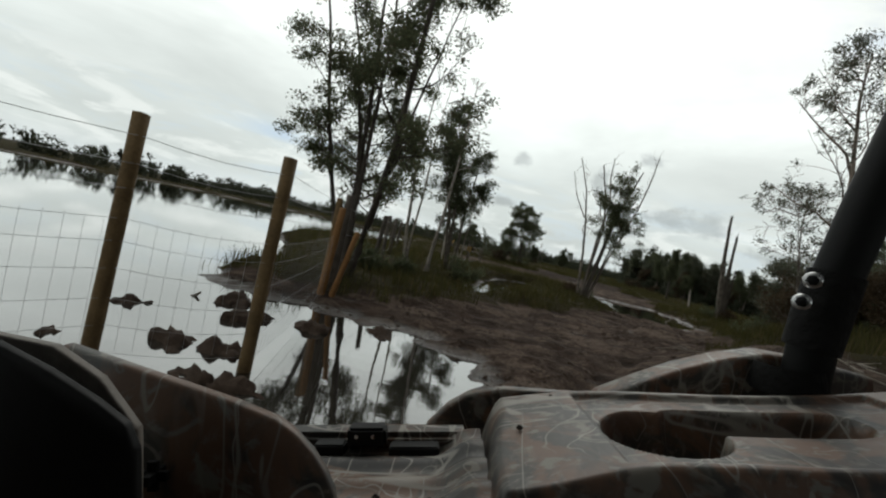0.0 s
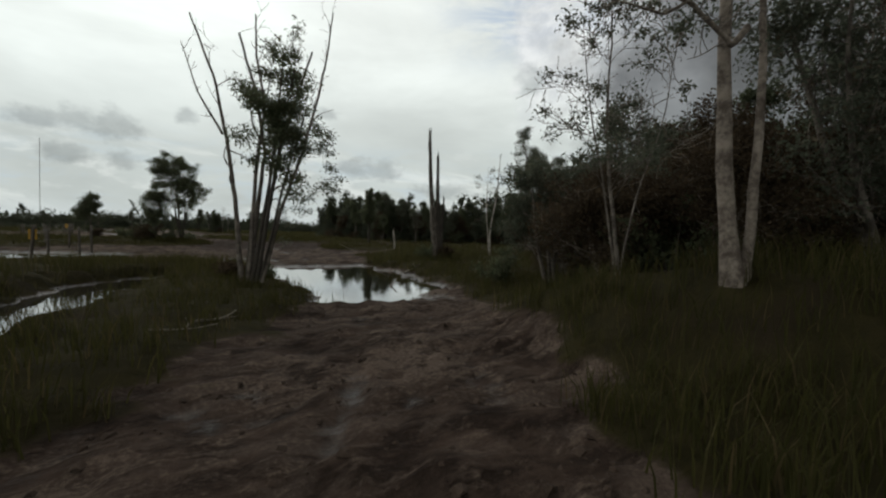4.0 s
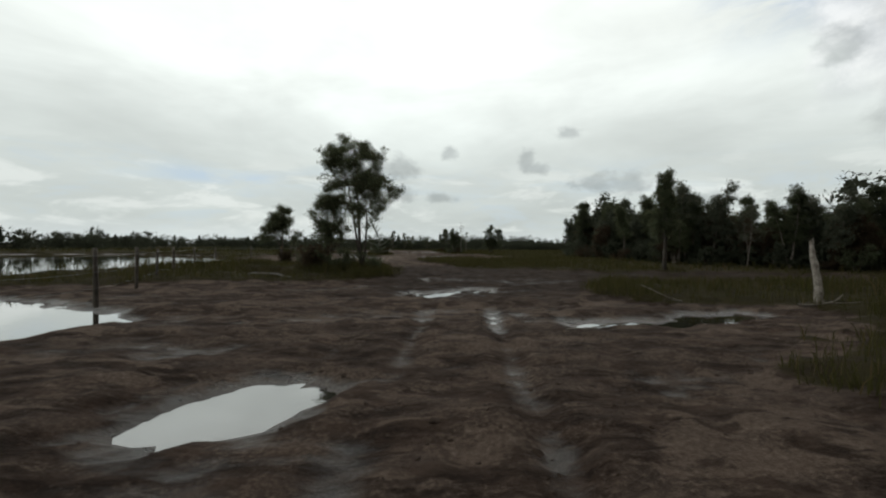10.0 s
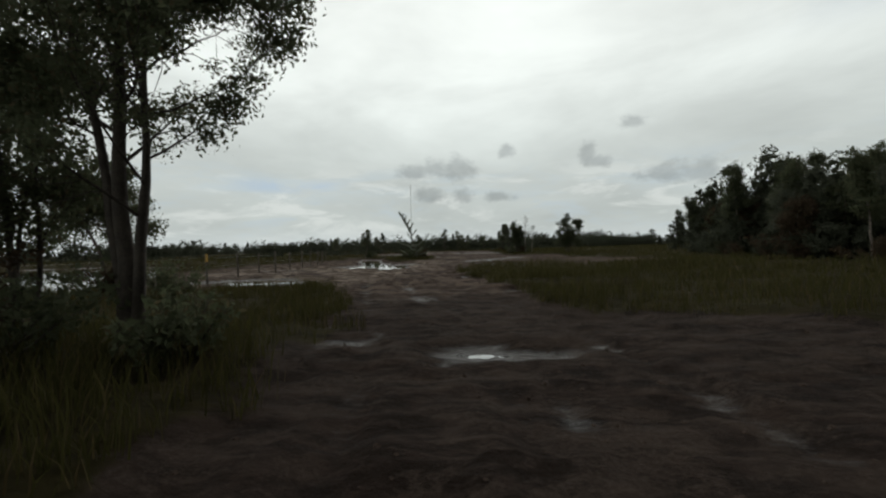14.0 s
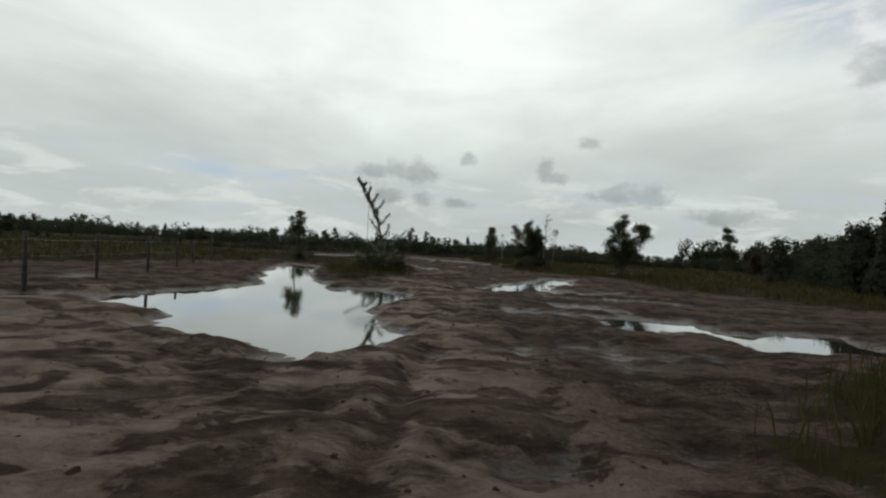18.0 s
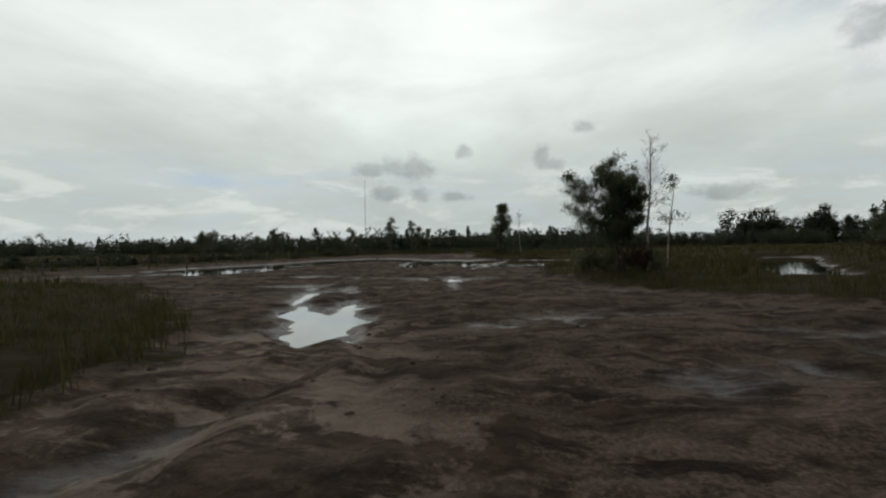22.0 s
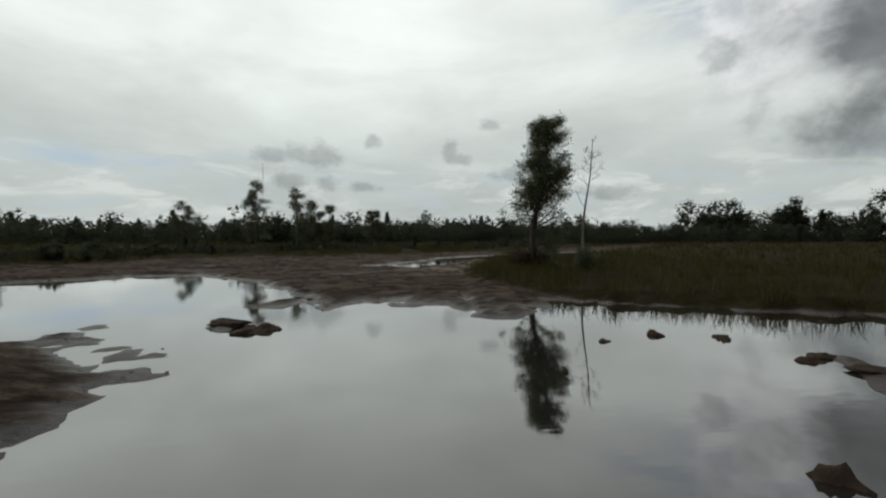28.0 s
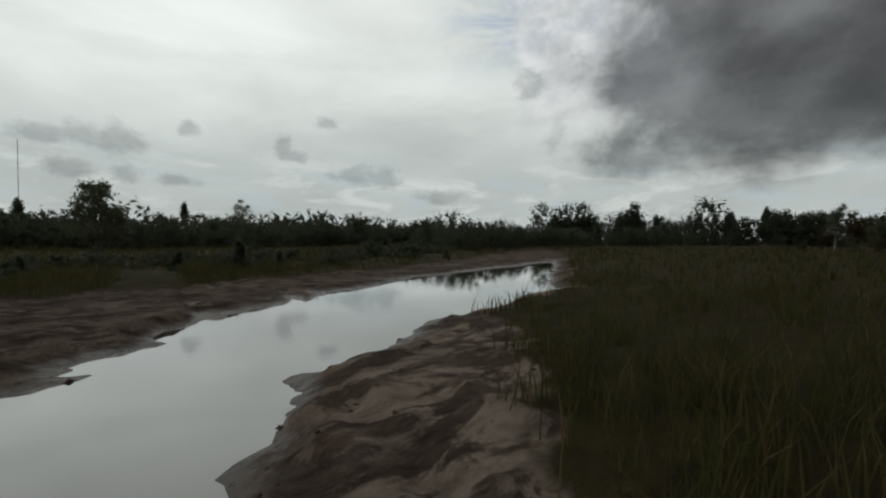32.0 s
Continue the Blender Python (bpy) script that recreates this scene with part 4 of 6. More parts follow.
tree("tree", 8.3, 10.9, 4.3, "grey sparse-leaved twiggy paperbark behind a larger trunk", 3, (-0.10, 0.05), 0.032, (0.30, 1.0), 1.25, 1900, 0.036, BARK_GREY, LEAF_GREY, 42, 22, 0.2, 0.22, sub=9)
tree("tree", 10.6, 14.2, 2.9, "grey-green bushy paperbark behind the track", 3, (0, 0), 0.07, (0.2, 1.0), 1.3, 9000, 0.05, BARK_GREY, LEAF_GREY, 36, 24, 0.25, 0.36)
tree("tree", 12.0, 12.5, 3.6, "pale paperbark at the edge of the dark wood", 2, (0, 0), 0.11, (0.3, 1.0), 1.7, 9000, 0.055, BARK_PAPER, LEAF_GREY, 24, 23, 0.3, 0.36)
for k, (x, y, h) in enumerate([(9.7, 9.8, 2.0), (10.3, 8.3, 4.4), (10.1, 12.2, 2.2), (11.4, 10.8, 2.9), (10.6, 6.4, 4.6), (9.9, 4.6, 4.4), (12.2, 8.6, 4.8), (11.4, 13.6, 2.6), (12.8, 15.4, 3.0), (9.4, 11.6, 1.7), (11.6, 5.2, 5.4)]):
    tree("tree", x, y, h, "dark russet-leaved swamp tree crowding the wood's edge", 3, (0, 0), 0.07, (0.12, 1.0), 1.35, 9000, 0.042, BARK_GREY if k % 3 else BARK_PAPER, (LEAF_BROWN, LEAF_GREY, LEAF_BROWN)[k % 3], 54, 240 + k, 0.24, 0.38)


def snag(x, y, h, label, seed, radius=0.13, second=True, slant=(-0.035, 0.02)):
    """A dead standing trunk, broken off jagged at the top."""
    r = np.random.default_rng(seed)
    ob = thing("snag", x, y, ground_at(x, y) - 0.05, label, "dead tree", "standing snags")
    prongs = [(0.0, 0.0, 0.0, 1.0, radius, slant)]
    if second:
        prongs += [(0.06, -0.05, 0.0, 0.86, radius * 0.95, (-0.075, 0.0)), (-0.08, 0.03, 0.0, 0.58, radius * 0.9, (-0.06, 0.0)), (0.16, -0.06, 0.0, 0.50, radius * 0.7, (0.03, -0.03)), (-0.20, 0.06, 0.46, 0.585, radius * 0.40, (-0.10, 0.02))]
    for k, (dx, dy, z0, z1, rr, tilt) in enumerate(prongs):
        path = grow(r, (dx, dy, h * z0), (tilt[0], tilt[1], 1), h * (z1 - z0), rr, 18, 0.020, 0.0, 0.62)
        v, f = tube_arrays([path], 10)
        ring = v.reshape(19, 10, 3)
        mid = ring.mean(1, keepdims=True)
        flute = 1 + 0.26 * np.sin(np.arange(10) * 2.2 + k)[None, :, None] * np.linspace(0.4, 1.3, 19)[:, None, None] + r.normal(0, 0.10, (19, 10, 1))
        v = (mid + (ring - mid) * flute).reshape(-1, 3)
        v[-10:, 2] += r.uniform(-0.10, 0.26, 10) * min(1.0, h / 3)
        part("trunk" if k == 0 else "splinter", mesh_from("trunk", v, f, BARK_PALE if radius < 0.1 else BARK_DARK if k % 2 else BARK, False), ob)
    return ob


snag(12.6, 22.15, 5.4, "tall broken dead trunk with jagged split top", 4, 0.125, slant=(-0.165, 0.02))
snag(16.6, 33.3, 1.45, "short bleached dead stump standing in grass", 6, 0.09, False)
tree("dead_tree", 17.6, 24.4, 5.6, "bare white-barked sapling with fine branches", 2, (0, 0), 0.06, (0.4, 1.0), 1.1, 300, 0.05, BARK_PALE, LEAF_GREY, 16, 31, 0.2, 0.2, category="dead tree")
tree("tree", 20.3, 23.4, 7.4, "tall grey-green paperbark at the edge of the wood", 2, (0, 0), 0.10, (0.42, 1.0), 1.3, 5600, 0.050, BARK_GREY, LEAF_GREY, 44, 32, 0.16, 0.30)
tree("tree", 22.8, 26.5, 7.0, "tall grey-green paperbark at the edge of the wood", 2, (0, 0), 0.10, (0.40, 1.0), 1.3, 5600, 0.050, BARK_GREY, LEAF, 44, 33, 0.16, 0.30)
tree("tree", 20.9, 46.8, 5.4, "tall leafy tree standing before the wood", 1, (0, 0), 0.11, (0.3, 1.0), 0.85, 9000, 0.055, BARK_DARK, LEAF, 60, 34, 0.2, 0.30)
tree("tree", -1.95, 20.1, 4.2, "slim grey twiggy paperbark beside the pool", 2, (0, 0), 0.05, (0.3, 1.0), 0.7, 1700, 0.045, BARK_PALE, LEAF_GREY, 26, 35, 0.15, 0.2)
tree("tree", -1.2, 20.7, 4.2, "slim grey twiggy paperbark beside the pool", 2, (0, 0), 0.05, (0.3, 1.0), 0.7, 1700, 0.045, BARK_PALE, LEAF_GREY, 26, 36, 0.15, 0.2)
# lone tree on the grassy point
tree("tree", 4.6, 45.2, 6.3, "lone dark leafy paperbark with full uneven crown", 3, (0.0, 0.0), 0.10, (0.32, 1.0), 2.0, 36000, 0.040, BARK_DARK, LEAF, 70, 41, 0.10, 0.36, sub=7, cone=0.5)
tree("tree", 2.9, 45.5, 4.0, "small leafy tree against the lone paperbark", 3, (-0.03, 0.0), 0.05, (0.30, 1.0), 1.05, 10000, 0.042, BARK_DARK, LEAF, 50, 42, 0.14, 0.34)
tree("tree", -1.3, 51.3, 3.5, "small round-headed tree on the far bank", 2, (0, 0), 0.08, (0.35, 1.0), 1.25, 7000, 0.055, BARK, LEAF, 30, 43, 0.2, 0.36)
tree("tree", 13.6, 100.2, 4.5, "dense dark clump of swamp trees at the grass edge", 6, (0, 0), 0.055, (0.30, 1.0), 0.80, 20000, 0.044, BARK_DARK, LEAF_DARK, 78, 51, 0.30, 0.34)
tree("tree", 12.6, 100.6, 4.1, "sparser grey-leaved tree beside a dark clump", 3, (-0.05, 0), 0.040, (0.35, 1.0), 0.85, 4200, 0.042, BARK_DARK, LEAF_GREY, 48, 56, 0.2, 0.34)
tree("dead_tree", 14.7, 100.1, 5.4, "thin bare tree with upright twiggy crown", 1, (0.02, 0), 0.06, (0.42, 1.0), 1.0, 0, 0.07, BARK_PALE, None, 34, 52, dead=True, category="dead tree")
tree("dead_tree", 15.6, 100.5, 3.9, "small bare twiggy tree", 1, (0.04, 0), 0.04, (0.4, 1.0), 0.6, 250, 0.05, BARK_PALE, LEAF_GREY, 14, 53, category="dead tree")
tree("tree", 19.0, 93.6, 4.6, "dense bushy dark tree at the meadow edge", 3, (0, 0), 0.07, (0.08, 1.0), 1.35, 13000, 0.06, BARK, LEAF_DARK, 64, 54, 0.24, 0.40)
tree("tree", -5.3, 91.0, 3.5, "small round-headed tree among reeds", 1, (0, 0), 0.06, (0.5, 1.0), 0.8, 2400, 0.06, BARK, LEAF, 14, 55)
tree("tree", 13.25, 128.75, 5.6, "tall leafy swamp tree with dark trunk and long crown", 1, (-0.03, 0.0), 0.115, (0.20, 0.97), 1.5, 24000, 0.033, BARK_DARK, LEAF, 90, 61, 0.1, 0.32, sub=6, cone=0.85)
tree("dead_tree", 15.5, 129.0, 5.0, "thin bare tree with upright twiggy crown", 1, (-0.06, 0), 0.055, (0.45, 1.0), 0.8, 0, 0.07, BARK_PALE, None, 18, 62, dead=True, category="dead tree")
for k, (x, y, h, wd) in enumerate([(-0.8, 152, 5.4, 1.9), (2.6, 150.5, 5.2, 1.7), (-8.4, 160.8, 4.4, 2.2), (-17.5, 149, 4.4, 1.7), (5.0, 151.7, 3.6, 1.6), (9.5, 158, 3.6, 1.9),
                                   (-31, 155, 4.6, 1.6), (-29.5, 150, 3.8, 1.5), (-18.5, 150.5, 3.4, 1.4), (50, 222, 5.4, 2.4), (20, 190, 5.5, 2.2)]):
    tree("tree", x, y, h, "scattered marsh tree beyond the flooded flats", 2, (0, 0), 0.09, (0.10, 1.0), wd * 0.8, 4200, 0.062, BARK,
         (LEAF_GREY, LEAF, LEAF_DARK)[k % 3], 34, 70 + k, 0.22, 0.40)


def leaning_pine(x, y, h):
    """A young feathery pine with upswept branches."""
    r = np.random.default_rng(5)
    ob = thing("young_pine", x, y, ground_at(x, y) - 0.05, "young leaning pine with feathery upswept branches", "pine tree")
    ks = np.linspace(0, 1, 19)
    side = np.interp(ks, [0, 0.33, 0.61, 0.78, 1.0], [0, -0.06, -0.14, -0.23, -0.36])
    stem = [(np.array([u * h, 0.03 * math.sin(6 * k), k * h]), 0.060 * (1.04 - k) ** 0.8) for u, k in zip(side, ks)]
    part("trunk", mesh_from("trunk", *tube_arrays([stem], 8), BARK, True), ob)
    arms = [(0.07, -1, 0.30, 0.20), (0.10, 1, 0.24, 0.15), (0.05, -1, 0.20, 0.45), (0.12, -1, 0.16, 0.9), (0.28, -1, 0.34, 0.10), (0.24, 1, 0.27, 0.85), (0.18, -1, 0.20, 0.5), (0.16, 1, 0.15, 0.5),
            (0.36, 1, 0.15, 1.3), (0.43, -1, 0.15, 0.8), (0.50, 1, 0.17, 1.2), (0.55, -1, 0.13, 1.1)]
    arms += [(f, (-1, 1)[j % 2], 0.27 * (1.08 - f) + 0.03, 1.15 + 0.8 * f) for j, f in enumerate(np.arange(0.60, 0.98, 0.045))]
    needles = []
    for f, sd, ln, up in arms:
        p = np.array([np.interp(f, ks, [q[0][i] for q in stem]) for i in range(3)])
        for turn, share in ((0.0, 1.0), (1.3, 0.32)):
            a = (0.0 if sd > 0 else math.pi) + turn + r.normal(0, 0.2)
            arm = grow(r, p, (math.cos(a), math.sin(a), up), 1.22 * ln * h * share * r.uniform(0.9, 1.1), 0.014, 8, 0.06, 0.05 if f > 0.2 else 0.02, 0.7)
            part("limb", mesh_from("limb", *tube_arrays([arm], 5), BARK, True), ob)
            for j in range(2, 8):
                out = 0.10 * (1 - j / 10)
                needles += [arm[j][0] * (1 - u) + arm[j + 1][0] * u + r.normal(0, out * 0.35, 3) for u in (0.0, 0.33, 0.66)]
    needles += [q[0] for q in stem[9:]] * 5
    c = np.array(needles)
    n = 15000
    o = c[r.integers(0, len(c), n)] + r.normal(0, 0.024, (n, 3))
    d = r.normal(0, 0.5, (n, 3)) + np.array([0, 0, 0.7])
    d /= np.linalg.norm(d, axis=1)[:, None]
    s = np.cross(d, r.normal(0, 1, (n, 3)))
    s /= np.linalg.norm(s, axis=1)[:, None]
    ln = r.uniform(0.06, 0.15, (n, 1))
    v = np.stack([o - s * 0.0045, o + s * 0.0045, o + d * ln + s * 0.002, o + d * ln - s * 0.002], 1).reshape(-1, 3)
    part("crown", mesh_from("crown", v, np.arange(n * 4).reshape(-1, 4), PINE), ob)


leaning_pine(2.1, 83.2, 4.7)

# ---------------------------------------------------------------- woods
def wood_tree_arrays(r, kind, n=130, per=2, size=0.052):
    """One far tree: crown leaves with a trunk, about one unit high."""
    if kind == "cone":
        z = r.uniform(0.08, 1.0, n) ** 0.8
        rad = 0.20 * (1.03 - z) ** 0.8 * np.sqrt(r.random(n))
    elif kind == "tall":
        z = 0.04 + 0.96 * r.beta(1.8, 1.7, n)
        rad = 0.19 * np.sqrt(np.clip(1 - ((z - 0.52) / 0.52) ** 2, 0.05, 1)) * np.sqrt(r.random(n))
    else:
        z = 0.02 + 0.98 * r.beta(1.7, 1.8, n)
        rad = 0.34 * np.sqrt(np.clip(1 - ((z - 0.5) / 0.55) ** 2, 0.05, 1)) * np.sqrt(r.random(n))
    a = r.uniform(0, 6.283, n)
    lob = 1 + 0.35 * np.sin(a * 3 + z * 9 + r.uniform(0, 6))
    c = np.stack([rad * lob * np.cos(a), rad * lob * np.sin(a), z], 1)
    if kind != "cone":
        # gather the sprays into rounded heads
        heads = c[r.permutation(n)[:15]]
        near = np.argmin(((c[:, None] - heads[None]) ** 2).sum(-1), 1)
        c = heads[near] + (c - heads[near]) * 0.68 + r.normal(0, 0.020, (n, 3))
    v, f = leaf_arrays(r, c, 0.012 if per < 3 else 0.022, n * per, size)
    # the shaded inside of the crown is closed by broad sprays
    v2, f2 = leaf_arrays(r, c * np.array([0.88, 0.88, 0.93]), 0.012, 2 * n if per > 2 else n // 2, size * 2.8)
    return np.concatenate([v, v2]), np.concatenate([f, f2 + len(v)])


def tree_parts(name, r, kind, mat):
    v, f = wood_tree_arrays(r, kind, 420, 9, 0.013)
    return mesh_from(name, v, f, mat)


EDGE = [(10.5, 4), (14.5, 13), (22.5, 20.5), (28, 27.5), (37, 38), (33, 46), (26, 53), (25, 66), (28, 80), (42, 96), (50, 112), (58, 132), (76, 150)]
KINDS = [(6.0, "grey-green swamp tree in the wood", 2, 0.09, (0.32, 1.0), 1.15, 2600, LEAF_GREY, 0.2), (4.4, "dark russet bushy tree in the wood", 4, 0.06, (0.08, 1.0), 1.2, 3200, LEAF_BROWN, 0.3),
         (6.4, "slender leafy tree in the wood", 1, 0.08, (0.35, 1.0), 0.85, 2400, LEAF, 0.1), (6.2, "dark conical casuarina in the wood", 1, 0.09, (0.06, 1.0), 1.1, 3200, LEAF_DARK, 0.1),
         (4.6, "round leafy tree in the wood", 2, 0.07, (0.25, 1.0), 1.4, 2800, LEAF, 0.25), (6.8, "tall dark tree in the wood", 2, 0.10, (0.28, 1.0), 1.25, 3200, LEAF_DARK, 0.2),
         (6.4, "thin twiggy grey tree in the wood", 2, 0.06, (0.35, 1.0), 0.9, 700, LEAF_GREY, 0.15)]
FIRST = [(27.5, 54), (24.6, 28.5), (30.5, 67), (41.5, 113), (19.6, 20.5), (29.5, 71), (15.4, 15.5)]
SAMPLES = []
for k, ((h, label, stems, rad, cr, wd, lv, mat, fn), (x, y)) in enumerate(zip(KINDS, FIRST)):
    SAMPLES.append(tree("tree", x, y, h, label, stems, (0, 0), rad, cr, wd, int(lv * 1.7), 0.080, BARK_GREY, mat, 64, 600 + k, fn * 0.8, 0.46, group="trees of the wood", show_limbs=(k == 6), sub=5))
r = np.random.default_rng(11)
for k in range(290):
    f = r.random() * (len(EDGE) - 1) if k < 200 else 4.5 + 6.5 * r.random()
    j = int(f)
    (x0, y0), (x1, y1) = EDGE[j], EDGE[j + 1]
    back = abs(r.normal(0, 5.5))
    x, y = x0 + (x1 - x0) * (f - j) + back, y0 + (y1 - y0) * (f - j) - back * 0.3 + r.normal(0, 1.2)
    q = int(r.choice(7, p=[0.24, 0.22, 0.14, 0.07, 0.13, 0.15, 0.05]))
    size = r.uniform(0.74, 1.10) * (0.64 if y < 22 else 0.9 if y < 30 else 0.80 if y < 52 else 0.92 if y < 92 else 0.8)
    copy_thing(SAMPLES[q], pose(x, y, ground_at(x, y) - 0.08, 0, 0, r.uniform(0, 360)) @ Matrix.Scale(size, 4))


for k in range(34):
    f = r.random() * 2.6
    j = int(f)
    (x0, y0), (x1, y1) = EDGE[j], EDGE[j + 1]
    back = abs(r.normal(0, 2.6)) + 0.6
    x, y = x0 + (x1 - x0) * (f - j) + back, y0 + (y1 - y0) * (f - j) - back * 0.3
    copy_thing(SAMPLES[int(r.choice([0, 1, 1, 4, 5, 5]))], pose(x, y, ground_at(x, y) - 0.08, 0, 0, r.uniform(0, 360)) @ Matrix.Scale(r.uniform(0.85, 1.2) * (0.62 if y > 8 else 1.0), 4))

def far_woods(name, label, spots, mats, n=150, per=3, size=0.019):
    """Rows of far trees, joined."""
    r = np.random.default_rng(len(spots))
    vs, fs, base = [], [], 0
    kinds = [wood_tree_arrays(np.random.default_rng(300 + k), kd, n, per, size) for k, kd in enumerate(("tall", "round", "cone", "round", "round", "round"))]
    for (x, y, h, z, wd) in spots:
        v, f = kinds[r.integers(0, 6)]
        a = r.uniform(0, 6.283)
        ca, sa = math.cos(a), math.sin(a)
        q = v.reshape(-1, 4, 3)
        mid = q.mean(1, keepdims=True)
        u = ((mid * np.array([wd, wd, 1.0]) + (q - mid)) * h).reshape(-1, 3)
        vv = np.stack([u[:, 0] * ca - u[:, 1] * sa + x, u[:, 0] * sa + u[:, 1] * ca + y, u[:, 2] + z], 1)
        vs.append(vv)
        fs.append(f + base)
        base += len(v)
    tagged(new(name, mesh_from(name, np.concatenate(vs), np.concatenate(fs), mats)), label, "woods", kind="stuff")


def strip(line, n, depth, lo, hi, seed, wide=(0.9, 1.8)):
    r = np.random.default_rng(seed)
    spots = []
    for k in range(n):
        f = r.random() * (len(line) - 1)
        j = int(f)
        (x0, y0), (x1, y1) = line[j], line[j + 1]
        x, y = x0 + (x1 - x0) * (f - j) + r.normal(0, depth * 0.3), y0 + (y1 - y0) * (f - j) + abs(r.normal(0, depth))
        h = r.uniform(lo, hi) * (1 + 0.5 * (r.random() < 0.08))
        spots.append((x, y, h, -0.1 + max(0.0, (y - 180) * 0.0015), r.uniform(*wide)))
    return spots


far_woods("far_wood", "low dark far treeline beyond the marsh", strip([(-120, 190), (-60, 200), (-10, 196), (30, 205), (52, 224), (95, 250)], 330, 22, 3.2, 5.8, 1, (1.2, 2.4)), LEAF_FAR)
far_woods("far_wood", "dark treeline on the east side of the marsh", strip([(37, 160), (52, 176), (70, 172), (95, 168), (120, 150)], 150, 8, 2.6, 4.2, 2, (1.2, 2.0)), LEAF_FAR, 240, 4, 0.017)
far_woods("far_wood", "bushy far shore of the lake", strip([(-74, -30), (-70, 10), (-66, 40), (-62, 70), (-58, 95), (-70, 130), (-90, 170)], 220, 8, 2.0, 4.4, 3, (1.1, 2.2)), LEAF_FAR, 110, 3, 0.026)
far_woods("far_wood", "dense dark wood behind the near trees", strip([(17, -4), (20, 9), (28, 23), (41, 36), (37, 50), (34, 66), (46, 86), (60, 108), (80, 130)], 260, 3.5, 3.0, 5.0, 4, (1.1, 1.8)), LEAF_FAR, 300, 3, 0.019)

far_woods("far_wood", "conical casuarinas and dark trees filling the eastern wood", strip([(27, 60), (29, 78), (36, 88), (43, 96), (51, 112)], 120, 3.0, 3.0, 5.6, 10, (0.8, 1.3)), LEAF_FAR, 340, 5, 0.015)
far_woods("undergrowth", "dark leafy undergrowth at the foot of the wood", strip([(15.5, 14), (23.5, 21.5), (29, 28.5), (37.5, 38.5), (34, 46), (27, 53), (26, 66), (29, 80), (43, 96)], 230, 1.4, 1.5, 2.7, 8, (1.0, 1.8)), LEAF_FAR, 200, 4, 0.028)
far_woods("far_wood", "solid dark block of swamp wood past the meadow", strip([(91, 200), (98, 190), (107, 176)], 60, 4.0, 5.6, 7.8, 6, (0.9, 1.4)), LEAF_FAR, 340, 5, 0.014)
far_woods("far_wood", "solid dark wood beyond a gap", strip([(104, 167), (112, 157), (116, 140), (118, 122)], 66, 4.0, 5.8, 8.0, 7, (0.9, 1.4)), LEAF_FAR, 340, 5, 0.014)
far_woods("reed_bed", "dark waist-high reeds beyond the flooded flats", strip([(-60, 96), (-34, 108), (-20, 112), (-13, 124), (-9, 139), (0, 144.5), (11, 148), (22, 152), (40, 168)], 520, 5, 0.6, 1.1, 9, (1.6, 3.0)), LEAF_FAR, 110, 3, 0.045)
far_woods("far_scrub", "low dark scrub along the horizon", strip([(-130, 176), (-60, 178), (-10, 176), (20, 182), (44, 190), (60, 196)], 800, 12, 2.4, 4.3, 5, (1.3, 2.4)), LEAF_FAR, 90, 4, 0.023)


def shrub(x, y, h, wd, mat, seed):
    r = np.random.default_rng(seed)
    ob = thing("shrub", x, y, ground_at(x, y) - 0.05, "low dense dark marsh shrub", "shrub", "marsh shrubs")
    stems = [grow(r, (0, 0, 0), (r.normal(0, 0.6), r.normal(0, 0.6), 1), h * r.uniform(0.6, 1.0), 0.018, 5, 0.14, 0.05, 0.8) for k in range(9)]
    stems = [[(p * np.array([wd, wd, 1.0]), q) for p, q in s] for s in stems]
    part("branchwork", mesh_from("branchwork", *tube_arrays(stems, 5), BARK_DARK, True), ob)
    c = np.array([s[k][0] for s in stems for k in (2, 3, 4, 5)])
    v, f = crown_arrays(r, c, 0.24, 1500, 0.050)
    part("foliage", mesh_from("foliage", v, f, mat), ob)


r = np.random.default_rng(21)
SHRUBS = [(3.6, 44.6, 1.3), (2.6, 44.9, 1.5), (5.2, 45.3, 0.9), (1.8, 45.6, 1.1), (2.0, 44.8, 1.3), (2.1, 83.2, 1.5), (1.4, 82.6, 1.3), (2.7, 83.8, 1.1), (0.8, 83.4, 1.2), (13.6, 128.9, 1.2), (12.9, 128.7, 0.9), (14.8, 128.0, 0.9), (4.7, 18.9, 0.5),
          (4.1, 18.7, 0.45), (-2.9, 8.9, 0.5), (-2.2, 9.3, 0.5), (9.3, 11.6, 1.7), (10.2, 12.4, 2.0), (9.2, 10.6, 1.3), (11, 11.2, 1.8), (9.8, 15.2, 0.9), (12.5, 22.4, 0.8), (12.9, 21.9, 0.7), (-0.8, 12.7, 0.9), (13.2, 100.5, 1.2), (14.2, 100.1, 1.2), (12.5, 100.8, 1.0), (14.7, 100.6, 1.0), (-1.0, 51, 0.9), (0.8, 50.6, 1.0), (-5, 91.4, 1.0)]
for k, (x, y, h) in enumerate(SHRUBS):
    shrub(x, y, h, 1.2, (LEAF_DARK, LEAF_BROWN, LEAF)[k % 3], 400 + k)
for k in range(70):
    f = r.random() * (len(EDGE) - 1)
    j = int(f)
    (x0, y0), (x1, y1) = EDGE[j], EDGE[j + 1]
    shrub(x0 + (x1 - x0) * (f - j) + r.normal(0.3, 0.9), y0 + (y1 - y0) * (f - j) + r.normal(0, 0.8), r.uniform(0.9, 2.0), 1.3, (LEAF_DARK, LEAF_BROWN, LEAF_BROWN)[k % 3], 500 + k)

